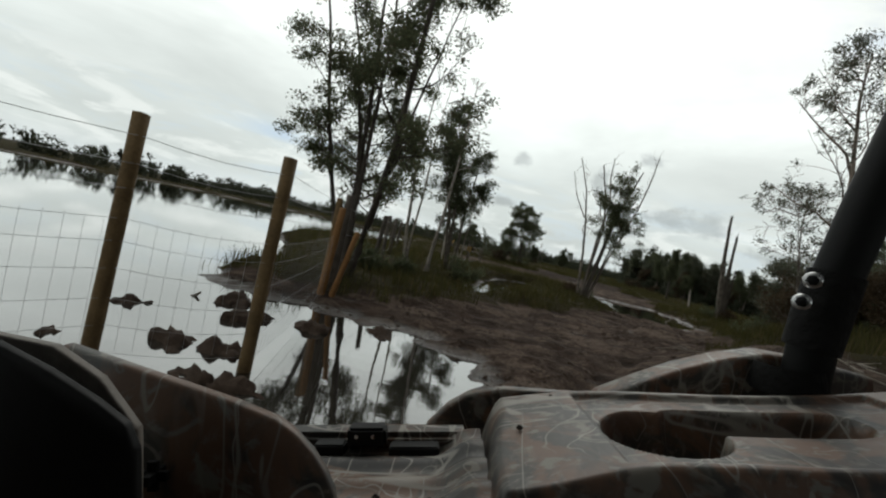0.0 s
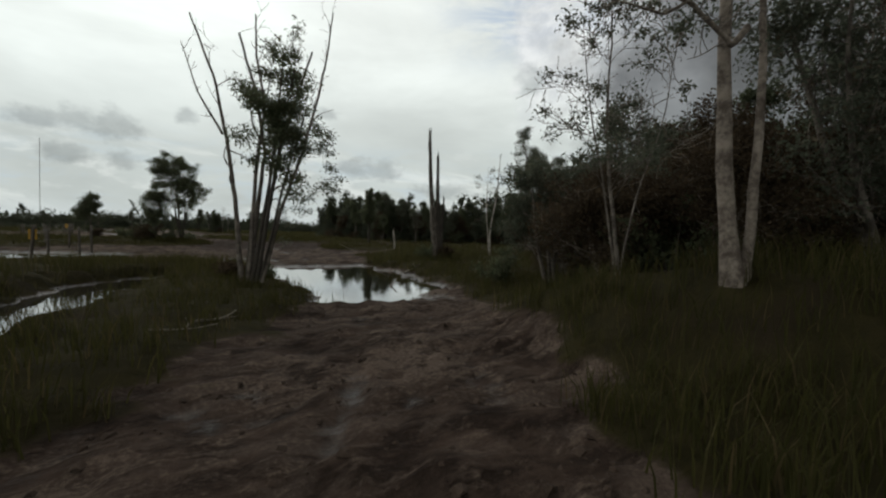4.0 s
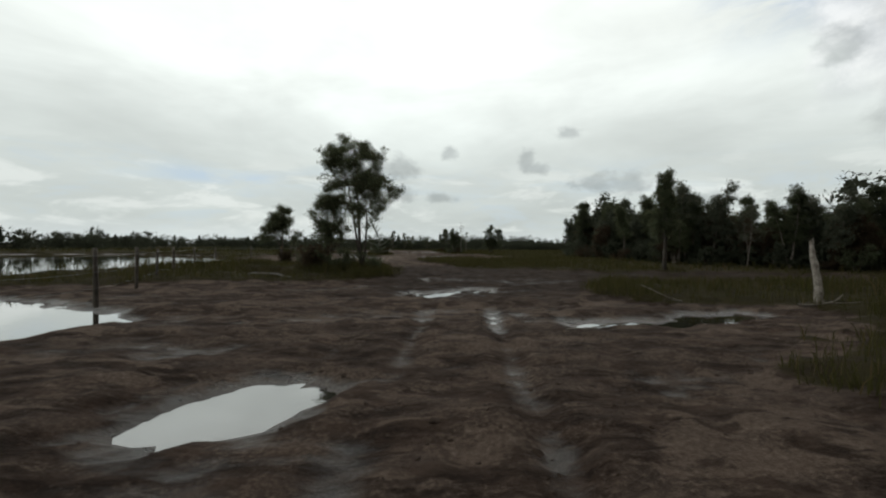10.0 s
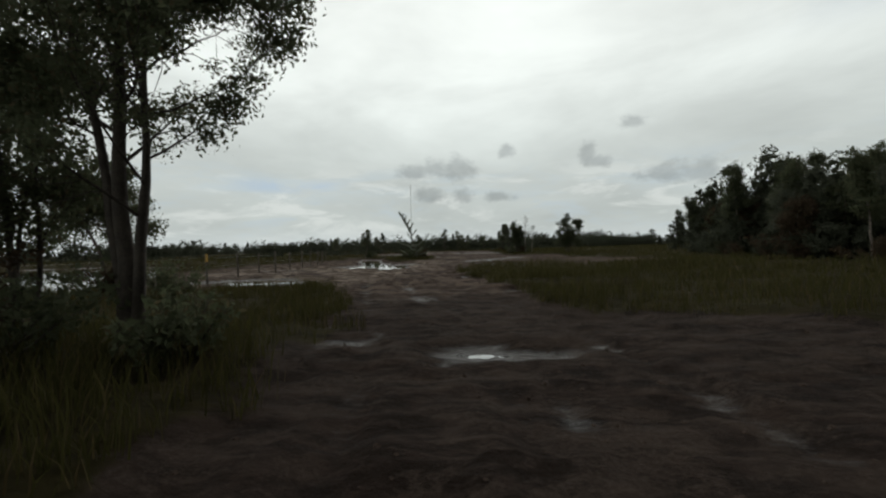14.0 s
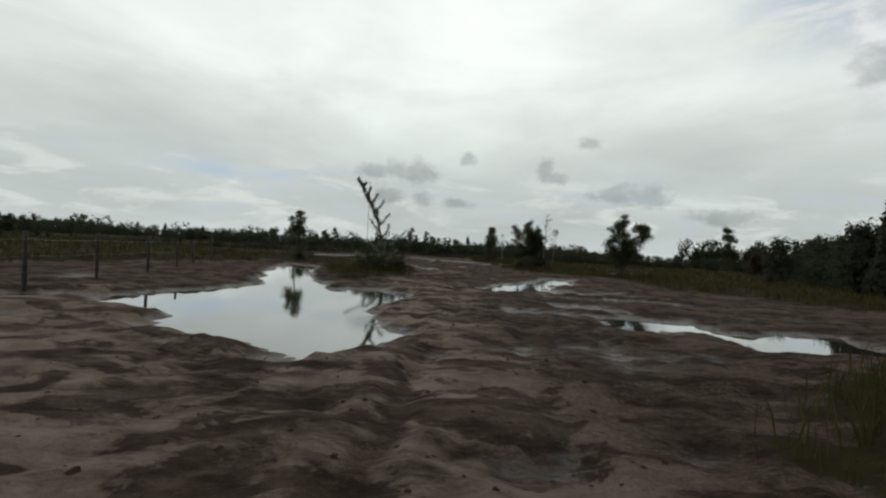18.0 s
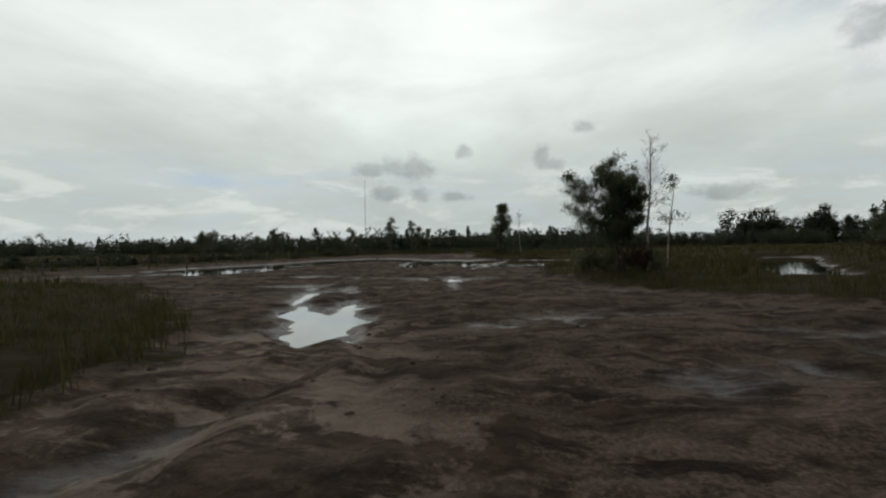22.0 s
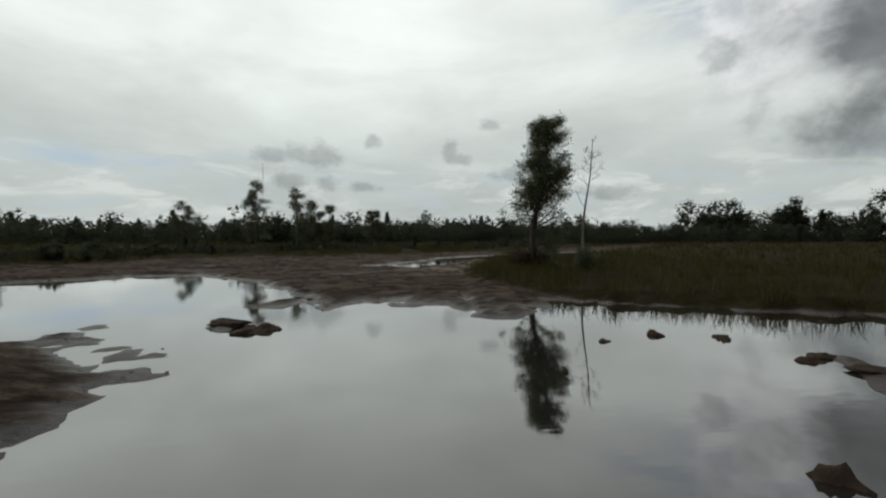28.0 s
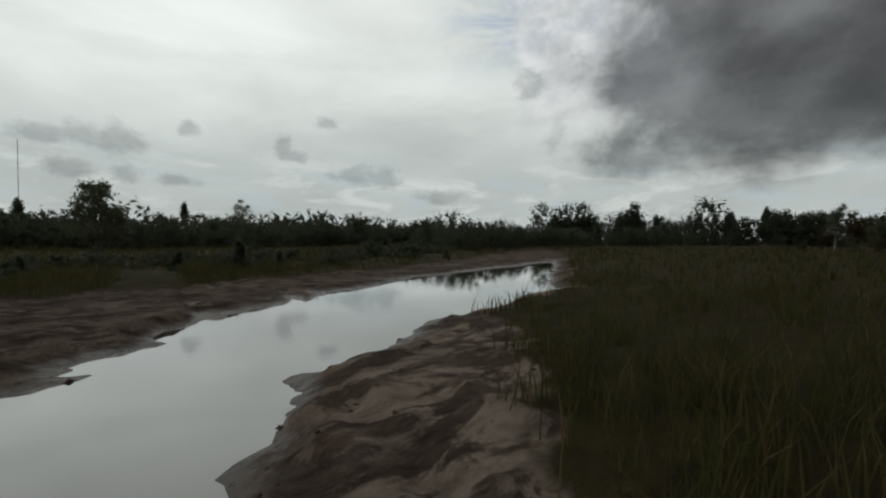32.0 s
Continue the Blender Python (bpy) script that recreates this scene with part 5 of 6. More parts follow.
# ---------------------------------------------------------------- marsh grass
def grass_patch(name, label, n, x0, x1, y0, y1, near, lo, hi, wide, blades, seed, mat, least=1.2):
    r = np.random.default_rng(seed)
    x, y = r.uniform(x0, x1, n), r.uniform(y0, y1, n)
    z, turf, _, dw, _ = heights(x, y)
    px = np.interp(y, [p[2] for p in PATH], [p[1] for p in PATH])
    d = np.abs(x - px)
    keep = (turf > 0.45) & ((d > least) | (y > 150)) & (r.random(n) < np.clip(near / (1 + d), 0, 1) * np.clip(0.75 + 2.6 * fbm(x * 0.9 + 17, y * 0.9, 3), 0.12, 1)) & (dw > 0.1)
    x, y, z = x[keep], y[keep], z[keep]
    tall = 0.42 + 1.15 * np.clip(fbm(x * 0.23, y * 0.23, 3) + 0.35, 0, 1) + 0.8 * np.clip(fbm(x * 1.3 + 5, y * 1.3, 3), 0, 1)
    m = len(x)
    bx = np.repeat(x, blades) + r.normal(0, 0.09, m * blades)
    by = np.repeat(y, blades) + r.normal(0, 0.09, m * blades)
    bz = np.repeat(z, blades) - 0.03
    h = np.repeat(tall, blades) * r.uniform(lo, hi, m * blades)
    a = r.uniform(0, 6.283, m * blades)
    bend = r.uniform(0.05, 0.5, m * blades) * h
    ux, uy = np.cos(a), np.sin(a)
    b = r.uniform(0, 6.283, m * blades)
    sx2, sy2 = np.cos(b) * wide, np.sin(b) * wide
    rows = []
    for f, wk in ((0.0, 1.0), (0.55, 0.8), (1.0, 0.12)):
        cx, cy, cz = bx + ux * bend * f * f, by + uy * bend * f * f, bz + h * f * (1 - 0.12 * f)
        rows += [np.stack([cx - sx2 * wk, cy - sy2 * wk, cz], 1), np.stack([cx + sx2 * wk, cy + sy2 * wk, cz], 1)]
    v = np.stack(rows, 1).reshape(-1, 3)
    k = np.arange(m * blades)[:, None] * 6
    f = np.concatenate([k + [0, 1, 3, 2], k + [2, 3, 5, 4]])
    tagged(new(name, mesh_from(name, v, f, mat)), label, "grass", kind="stuff")


grass_patch("marsh_grass", "olive marsh grass along the track", 95000, -12, 22, -4, 60, 3.8, 0.16, 0.52, 0.0072, 7, 31, GRASS, 0.8)
grass_patch("marsh_grass", "olive marsh grass along the flooded flats", 95000, -12, 24, 56, 150, 4.0, 0.16, 0.50, 0.0072, 7, 32, GRASS, 0.8)
grass_patch("marsh_grass", "distant olive sedge meadow", 60000, -60, 80, -10, 230, 30.0, 0.22, 0.55, 0.028, 4, 33, GRASS, 9.0)

# ---------------------------------------------------------------- fences
def cylinder_mesh(name, p0, p1, r0, r1, mat, sides=10, rough=0.0, seed=0):
    p0, p1 = np.array(p0, float), np.array(p1, float)
    r = np.random.default_rng(seed)
    path = [(p0 + (p1 - p0) * k / 6, r0 + (r1 - r0) * k / 6) for k in range(7)]
    v, f = tube_arrays([path], sides)
    if rough:
        v = v + r.normal(0, rough, v.shape)
    top = len(v)
    v = np.concatenate([v, [p1 + (p1 - p0) / np.linalg.norm(p1 - p0) * r1 * 0.15]])
    last = top - sides + np.arange(sides)
    cap = np.stack([last, np.roll(last, -1), np.full(sides, top), np.full(sides, top)], 1)
    me = bpy.data.meshes.new(name)
    me.from_pydata(v.tolist(), [], f.tolist() + [list(c[:3]) for c in cap])
    for p in me.polygons:
        p.use_smooth = True
    me.materials.append(mat)
    return me


def fence(label, posts, height, mats, strands, lattice_to=0, radius=0.05, lean=0.03, seed=1):
    r = np.random.default_rng(seed)
    (x0, y0) = posts[0]
    ob = thing("wire_fence", x0, y0, 0, label, "fence")
    tops = []
    for k, (x, y) in enumerate(posts):
        z = max(ground_at(x, y), -0.25)
        dx, dy = r.normal(0, lean, 2)
        h = height * r.uniform(0.93, 1.06)
        part("post", cylinder_mesh("post", (x - x0, y - y0, z - 0.15), (x - x0 + dx, y - y0 + dy, h), radius * r.uniform(0.9, 1.15), radius * 0.92, mats[k % len(mats)], 10, 0.0025, k), ob)
        tops.append((x - x0, y - y0, dx, dy))
    for q, s in enumerate(strands):
        path = []
        for k in range(len(tops) - 1):
            a, b = tops[k], tops[k + 1]
            for f in (0, 0.25, 0.5, 0.75):
                x = a[0] + a[2] * s + (b[0] + b[2] * s - a[0] - a[2] * s) * f
                y = a[1] + a[3] * s + (b[1] + b[3] * s - a[1] - a[3] * s) * f
                path.append((np.array([x + 0.055, y, height * s - 0.035 * math.sin(math.pi * f)]), 0.0024 if s > 0.64 else 0.0016))
        part("wire", mesh_from("wire", *tube_arrays([path], 5), WIRE, True), ob)
    ups = []
    for k in range(min(lattice_to, len(tops) - 1)):
        a, b = tops[k], tops[k + 1]
        n = max(2, int(math.hypot(b[0] - a[0], b[1] - a[1]) / 0.10))
        for j in range(n):
            f = j / n
            x, y = a[0] + (b[0] - a[0]) * f + 0.055, a[1] + (b[1] - a[1]) * f
            ups.append([(np.array([x, y, height * strands[0]]), 0.0011), (np.array([x, y, height * 0.62]), 0.0011)])
    if ups:
        part("wire_netting", mesh_from("wire_netting", *tube_arrays(ups, 4), WIRE, True), ob)


fence("post fence with barbed wire and netting standing in water", [(-3.9, 0.2), (-2.95, 1.85), (-2.15, 2.45), (-2.80, 5.85)], 1.70, [POST_WOOD], (0.08, 0.19, 0.30, 0.42, 0.53, 0.62, 0.74, 0.84, 0.95), 3, 0.055)
fence("short run of dark posts along the lake shore", [(-2.70, 5.95), (-2.83, 9.05), (-3.22, 11.8), (-3.54, 14.6), (-3.9, 17.6), (-4.5, 20.8), (-5.3, 24.2), (-6.2, 27.6)], 1.68, [OLD_POST], (0.4, 0.65, 0.9), 0, 0.06, 0.05, 2)
fence_brace = thing("fence_brace", -2.70, 5.75, 0, "split orange timber brace leaning on the corner post", "fence brace")
part("brace", cylinder_mesh("brace", (0.06, -0.05, -0.2), (0.33, -0.10, 1.18), 0.048, 0.042, SPLIT_WOOD, 8, 0.004), fence_brace)
part("post", cylinder_mesh("post", (-0.06, -0.10, -0.2), (0.03, -0.12, 1.50), 0.062, 0.055, SPLIT_WOOD, 8, 0.004), fence_brace)
fence("line of old grey posts with wire along the drowned shore", [(-0.9, 27.4), (-0.8, 29.9), (0.0, 31.4), (0.2, 34), (-1.0, 37.2), (-2.4, 40.5), (-3.2, 43), (-4.4, 47), (-5.2, 51), (-4.6, 55), (-3.6, 58.6), (-3.6, 61.0),
      (-3.85, 63.4), (-4.05, 65.8), (-4.2, 68.1), (-4.4, 70.5), (-4.8, 73), (-5.4, 76), (-6.2, 79), (-7.2, 82), (-8.4, 86)], 1.32, [OLD_POST], (0.35, 0.62, 0.9), 0, 0.05, 0.04, 3)
fence("line of old grey posts at the edge of the reeds", [(-17, 106), (-15.5, 108), (-14, 110), (-12.6, 112.4), (-11.6, 115), (-10.8, 117.6), (-10, 120), (-9, 123), (-8, 126)], 1.05, [OLD_POST], (0.4, 0.9), 0, 0.05, 0.05, 4)



def warning_sign(x, y, z, turn):
    """A small yellow plate with dark unreadable lines, wired to a post."""
    ob = thing("warning_sign", x, y, z, "small faded yellow warning plate wired to a fence post", "sign", turn=turn)
    bm = bmesh.new()
    bmesh.ops.create_cube(bm, size=1.0, matrix=Matrix.Diagonal((0.22, 0.012, 0.34, 1)))
    bmesh.ops.bevel(bm, geom=bm.edges[:], offset=0.004, segments=2, affect="EDGES")
    me = bpy.data.meshes.new("plate")
    bm.to_mesh(me)
    bm.free()
    me.materials.append(SIGN_YELLOW)
    part("plate", me, ob)
    for k in range(5):
        bm = bmesh.new()
        bmesh.ops.create_cube(bm, size=1.0, matrix=Matrix.Translation((0, -0.009, 0.115 - 0.055 * k)) @ Matrix.Diagonal((0.15 - 0.02 * (k % 2), 0.004, 0.020, 1)))
        me = bpy.data.meshes.new("line")
        bm.to_mesh(me)
        bm.free()
        me.materials.append(OLD_POST)
        part("printed_line", me, ob)


SIGN_YELLOW = material("faded_yellow_sign", (0.42, 0.22, 0.02), (0.55, 0.32, 0.04), 0.6, 8, 60, 0.1)
warning_sign(-0.84, 27.33, 1.05, 0)
warning_sign(-3.55, 58.5, 1.18, -35)
# ---------------------------------------------------------------- mast, clods, sticks
mast = thing("radio_mast", -143, 977, 0.0, "very tall thin guyed radio mast far away", "radio mast")
part("mast", cylinder_mesh("mast", (0, 0, 0), (0, 0, 140), 0.45, 0.35, OLD_POST, 6), mast)


def clod(x, y, s, seed, flat=0.30):
    bed = ground_at(x, y)
    bm = bmesh.new()
    bmesh.ops.create_icosphere(bm, subdivisions=4 if s > 0.12 else 3, radius=1.0)
    for v in bm.verts:
        k = 1 + 0.34 * noise.fractal(v.co * 1.1 + Vector((seed, 0, 0)), 0.9, 2.0, 3) + 0.22 * noise.fractal(v.co * 3.6 + Vector((0, seed, 0)), 0.7, 2.0, 5)
        v.co = Vector((v.co.x * k * s * 1.5, v.co.y * k * s, v.co.z * k * (max(-bed, 0.0) + s * flat)))
    me = bpy.data.meshes.new("clod")
    bm.to_mesh(me)
    bm.free()
    for p in me.polygons:
        p.use_smooth = True
    me.materials.append(CLOD)
    ob = new("peat_clod", me)
    ob.matrix_basis = pose(x, y, bed, 0, 0, seed * 47 % 360)
    tagged(ob, "dark peat clod standing out of shallow water", "clod", "peat clods")


def crumbs(name, label, n, x0, x1, y0, y1, seed, big=1.0):
    """Small lumps of churned mud lying about the track."""
    r = np.random.default_rng(seed)
    y = r.uniform(y0, y1, n)
    x = np.interp(y, [p[2] for p in PATH], [p[1] for p in PATH]) + r.normal(0, 2.6, n)
    z, turf, _, dw, crest = heights(x, y)
    keep = (turf < 0.3) & (dw > 0.05) & (r.random(n) < 0.25 + 0.75 * (fbm(x * 0.6, y * 0.6, 2) > 0.02))
    x, y, z = x[keep], y[keep], z[keep]
    m = len(x)
    base = np.array([(1, 0, 0), (0.3, 0.95, 0), (-0.8, 0.6, 0), (-0.8, -0.6, 0), (0.3, -0.95, 0), (0.45, 0.3, 0.8), (-0.4, 0.35, 0.9), (-0.1, -0.5, 0.75)])
    faces = np.array([(0, 1, 6, 5), (1, 2, 6, 6), (2, 3, 7, 6), (3, 4, 7, 7), (4, 0, 5, 7), (5, 6, 7, 7)])
    s = big * r.uniform(0.008, 0.026, (m, 1, 1)) * (1 + 0.8 * (r.random((m, 1, 1)) < 0.06))
    v = base[None] * s * r.uniform(0.6, 1.4, (m, 8, 3)) * np.array([1.2, 1.0, 0.75])
    v = v + np.stack([x, y, z - 0.006 * big], 1)[:, None]
    tri = np.array([(0, 1, 5), (1, 6, 5), (1, 2, 6), (2, 3, 6), (3, 7, 6), (3, 4, 7), (4, 0, 7), (0, 5, 7), (5, 6, 7)])
    f = (np.arange(m)[:, None, None] * 8 + tri[None]).reshape(-1, 3)
    tagged(new(name, mesh_from(name, v.reshape(-1, 3), f, CLOD)), label, "mud", kind="stuff")


crumbs("mud_crumbs", "small lumps of churned dark mud strewn on the track", 9000, -6, 14, -2, 60, 71)
crumbs("mud_crumbs", "heavy lumps of freshly churned mud near the fence", 9000, -6, 14, -1, 17, 73, 1.25)
crumbs("mud_crumbs", "small lumps of churned dark mud strewn on the flats", 9000, -6, 14, 55, 140, 72)

r = np.random.default_rng(61)
CLODS = [(-4.0, 3.4, 0.17), (-3.65, 2.25, 0.12), (-2.95, 2.7, 0.24), (-2.55, 2.75, 0.22), (-2.9, 3.85, 0.24), (-3.4, 4.4, 0.24), (-2.35, 2.15, 0.20), (-2.05, 2.1, 0.18), (-2.2, 4.1, 0.22), (-1.5, 4.6, 0.2), (4.6, 121.4, 0.2), (5.1, 120.9, 0.25),
         (8.2, 106.9, 0.22), (9.2, 111.6, 0.25), (10.5, 110.0, 0.25), (10.8, 109.6, 0.18), (10.2, 110.4, 0.14), (6.1, 110.3, 0.16), (5.6, 110.5, 0.12)]
for k, (x, y, s) in enumerate(CLODS):
    clod(x, y, s, k + 1)
for k in range(46):
    clod(r.uniform(8.6, 16.5), r.uniform(110.5, 120), r.uniform(0.05, 0.15), 30 + k, 0.32)


def stick(x, y, ln, turn, rad, seed, z=0.05, tilt=3.0):
    rr = np.random.default_rng(seed)
    path = grow(rr, (0, 0, 0), (1, 0, 0.02), ln, rad, 8, 0.10, 0.0, 0.5)
    side = grow(rr, path[4][0], (1, rr.choice([-1, 1]) * 0.8, 0.3), ln * 0.35, rad * 0.6, 5, 0.15, 0.0, 0.6)
    ob = new("fallen_branch", mesh_from("fallen_branch", *tube_arrays([path, side], 6), DEAD_STICK, True))
    ob.matrix_basis = pose(x, y, ground_at(x, y) + z, 0, -tilt, turn)
    tagged(ob, "bleached fallen branch lying on the ground", "branch", "fallen branches")


for k, (x, y, ln, tn, rad) in enumerate([(3.1, 3.4, 0.9, 20, 0.010), (3.3, 3.1, 0.8, 160, 0.009), (3.4, 3.6, 1.0, 75, 0.010), (3.0, 3.1, 0.7, 40, 0.008), (3.5, 3.2, 0.9, 120, 0.009), (3.2, 3.8, 0.9, 5, 0.008), (3.7, 3.8, 1.0, 50, 0.010), (2.9, 5.0, 0.8, 170, 0.009), (2.4, 12.9, 0.7, 10, 0.012), (2.9, 13.4, 0.7, 30, 0.018),
                                         (7.45, 16.5, 1.6, 78, 0.055), (9.7, 19.9, 1.6, 20, 0.03), (14.2, 20.2, 2.0, 15, 0.06), (-4.3, 4.3, 0.7, -10, 0.06), (15.8, 33.0, 1.5, 5, 0.03), (-10.5, 107.3, 2.2, 10, 0.05), (-6.0, 56.5, 1.4, 80, 0.03), (9.7, 30.4, 0.8, 20, 0.015), (13.8, 34.0, 1.0, 160, 0.02), (-2.2, 64.8, 1.2, 30, 0.03)]):
    stick(x, y, ln, tn, rad, k)

# ---------------------------------------------------------------- the buggy, standing where the ride sets out


def camo_material():
    m = bpy.data.materials.new("forest_camouflage_plastic")
    m.use_nodes = True
    n = Nodes(m.node_tree)
    b = m.node_tree.nodes["Principled BSDF"]
    co = n.add("ShaderNodeTexCoord").outputs["Object"]
    a = n.noise(co, 14.0, 5.0, 0.62, 1.2)
    c = n.noise(n.scaled(co, (1.0, 2.4, 1.0)), 22.0, 4.0, 0.6, 2.0)
    col = n.mix(n.ramp(a, 0.40, 0.55), (0.030, 0.027, 0.022), (0.100, 0.052, 0.030))
    col = n.mix(n.ramp(c, 0.52, 0.62), col, (0.130, 0.116, 0.096))
    col = n.mix(n.ramp(n.noise(co, 8.0, 4.0, 0.55, 0.8), 0.52, 0.62), col, (0.014, 0.012, 0.010))
    twig = None
    for turn, long, where in (((1.0, 0.16, 0.5), 9.0, 0.0), ((0.22, 1.0, 0.5), 8.0, 3.0), ((0.7, 0.7, 0.12), 10.0, 7.0)):
        shift = n.add("ShaderNodeVectorMath", operation="ADD")
        n.plug(shift, 0, n.scaled(co, turn))
        n.plug(shift, 1, (where, where * 0.7, 0.0))
        t = n.noise(shift.outputs[0], long * 1.6, 2.0, 0.5, 0.6)
        ln = n.math("MULTIPLY", n.ramp(n.math("ABSOLUTE", n.math("SUBTRACT", t, 0.5)), 0.009, 0.002), n.ramp(n.noise(shift.outputs[0], 7.0, 2.0), 0.46, 0.56))
        twig = ln if twig is None else n.math("MAXIMUM", twig, ln)
    col = n.mix(n.math("MULTIPLY", twig, 0.8), col, (0.21, 0.195, 0.17))
    col = n.mix(n.math("MULTIPLY", n.ramp(n.noise(n.scaled(co, (1.0, 0.3, 1.0)), 60.0, 4.0, 0.7), 0.55, 0.72), 0.35), col, (0.16, 0.145, 0.12))
    n.plug(b, "Base Color", col)
    n.plug(b, "Roughness", n.math("ADD", 0.34, n.math("MULTIPLY", n.noise(co, 30.0, 4.0), 0.3)))
    return m


CAMO = camo_material()
# black coat, set darker still so shaded parts stay black under the sky
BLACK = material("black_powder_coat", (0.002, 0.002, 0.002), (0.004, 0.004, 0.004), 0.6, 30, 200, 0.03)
RUBBER = material("black_rubber", (0.003, 0.003, 0.003), (0.007, 0.0065, 0.006), 0.8, 20, 120, 0.3)
STEEL = material("bright_bolt_steel", (0.45, 0.45, 0.45), (0.65, 0.65, 0.65), 0.3, 30, 120, 0.0, 1.0)
GREY_PLASTIC = material("pale_scuffed_plastic", (0.11, 0.097, 0.084), (0.20, 0.178, 0.155), 0.5, 12, 80, 0.2)
MUD_FLECK = material("dried_mud_fleck", (0.02, 0.017, 0.014), (0.05, 0.042, 0.035), 0.95, 20, 120, 0.5)

S = 0.55
buggy = new("off_road_buggy")
buggy.matrix_basis = eye_pose(*PATH[0][1:]) @ Matrix(((1, 0, 0, 0), (0, 0, 1, 0), (0, -1, 0, 0), (0, 0, 0, 1)))
tagged(buggy, "camouflage off-road buggy with black roll bar on the muddy track", "vehicle")


def sheet_mesh(name, fx, fy, x0, x1, y0, y1, n, m, mat, height):
    """A moulded panel as a grid with a height for each place, and a skirt of thickness below."""
    gx2, gy2 = np.linspace(x0, x1, n), np.linspace(y0, y1, m)
    a, b = np.meshgrid(gx2, gy2)
    z = height(a, b)
    v = np.stack([fx(a, b), fy(a, b), z], -1).reshape(-1, 3) * S
    k = np.arange(n * m).reshape(m, n)
    q = np.stack([k[:-1, :-1], k[:-1, 1:], k[1:, 1:], k[1:, :-1]], -1).reshape(-1, 4)
    me = mesh_from(name, v, q, mat, True)
    return me


def step(v, a, b):
    k = np.clip((v - a) / (b - a), 0, 1)
    return k * k * (3 - 2 * k)


def dash_height(x, y):
    z = -0.300 - 0.02 * step(x, 0.35, 0.0) + 0.006 * np.sin(x * 7)
    cup = np.hypot((x - 0.372) / 1.12, y - 0.715)
    slot = np.hypot(np.maximum(np.abs(x - 0.575) - 0.13, 0), y - 0.765) - 0.055
    d = np.minimum(cup - 0.092, slot)
    z = z - 0.13 * step(d, 0.004, -0.022)
    z = z - 0.012 * step(np.maximum(np.maximum(0.268 - x, x - 0.86), np.maximum(y - 0.865, 0.60 - y)), 0.010, 0.0) * step(d, -0.002, 0.004)
    z = z - 0.5 * step(y, 0.585 - 0.03 * step(x, 0.3, 0.1), 0.47) ** 1.2
    z = z - 0.20 * step(y, 0.885, 0.935)
    z = z - 0.30 * step(x, 0.085 + 0.04 * step(y, 0.6, 0.9), -0.01)
    return z


part("dash_panel", sheet_mesh("dash_panel", lambda a, b: a, lambda a, b: b, -0.03, 1.35, 0.46, 0.95, 300, 130, CAMO, dash_height), buggy, "moulded camouflage dash panel with cup holder tray")


def slab(name, profile, y0, y1, mat, bottom, bevel=0.012, parent=None, label="", shear=0.0):
    """A shaped upright panel: a top outline with depth and rounded edges."""
    bm = bmesh.new()
    outline = [(x, z) for x, z in profile] + [(profile[-1][0], bottom), (profile[0][0], bottom)]
    vs = [bm.verts.new((x * S, (y0 + shear * (z - bottom)) * S, z * S)) for x, z in outline]
    f = bm.faces.new(vs)
    g = bmesh.ops.extrude_face_region(bm, geom=[f])
    bmesh.ops.translate(bm, vec=(0, (y1 - y0) * S, 0), verts=[e for e in g["geom"] if isinstance(e, bmesh.types.BMVert)])
    bmesh.ops.recalc_face_normals(bm, faces=bm.faces)
    edges = [e for e in bm.edges if abs(e.verts[0].co.z - bottom * S) > 1e-4 and abs(e.verts[1].co.z - bottom * S) > 1e-4]
    bmesh.ops.bevel(bm, geom=edges, offset=bevel * S, segments=3, affect="EDGES", profile=0.6)
    me = bpy.data.meshes.new(name)
    bm.to_mesh(me)
    bm.free()
    for p in me.polygons:
        p.use_smooth = True
    me.materials.append(mat)
    return part(name, me, parent or buggy, label)


def box_part(name, x, y, z, sx, sy, sz, mat, bevel=0.006, parent=None, label=""):
    bm = bmesh.new()
    bmesh.ops.create_cube(bm, size=1.0, matrix=Matrix.Translation((x * S, y * S, z * S)) @ Matrix.Diagonal((sx * S, sy * S, sz * S, 1)))
    bmesh.ops.bevel(bm, geom=bm.edges[:], offset=bevel * S, segments=2, affect="EDGES")
    me = bpy.data.meshes.new(name)
    bm.to_mesh(me)
    bm.free()
    me.materials.append(mat)
    return part(name, me, parent or buggy, label)


cowl = slab("instrument_cowl", [(-0.51, -0.127), (-0.42, -0.153), (-0.34, -0.176), (-0.27, -0.196), (-0.210, -0.217), (-0.186, -0.232), (-0.163, -0.252), (-0.146, -0.272), (-0.132, -0.295), (-0.128, -0.32)],
            0.40, 0.418, CAMO, -0.62, 0.006, shear=0.34, label="camouflage instrument cowl")
# the cover's near-black colour includes the deep shade at lower left
visor = slab("steering_cover", [(-0.60, 0.0), (-0.418, -0.083), (-0.365, -0.111), (-0.32, -0.140), (-0.292, -0.162), (-0.284, -0.185)], 0.388, 0.400, BLACK, -0.55, 0.004, label="black steering cover with deep shade put into its colour")
slab("trim_strip", [(-0.52, -0.074), (-0.462, -0.088), (-0.404, -0.100), (-0.355, -0.134), (-0.323, -0.178), (-0.318, -0.186)], 0.438, 0.450, GREY_PLASTIC, -0.30, 0.003, cowl, "pale scuffed plastic trim")
box_part("cowl_knob", -0.345, 0.505, -0.270, 0.035, 0.03, 0.035, BLACK, 0.012, cowl)
slab("side_rail", [(0.37, -0.345), (0.47, -0.308), (0.56, -0.278), (0.66, -0.255), (0.76, -0.243), (0.86, -0.262), (1.0, -0.30)], 0.985, 1.06, CAMO, -0.60, 0.014, label="camouflage side rail")
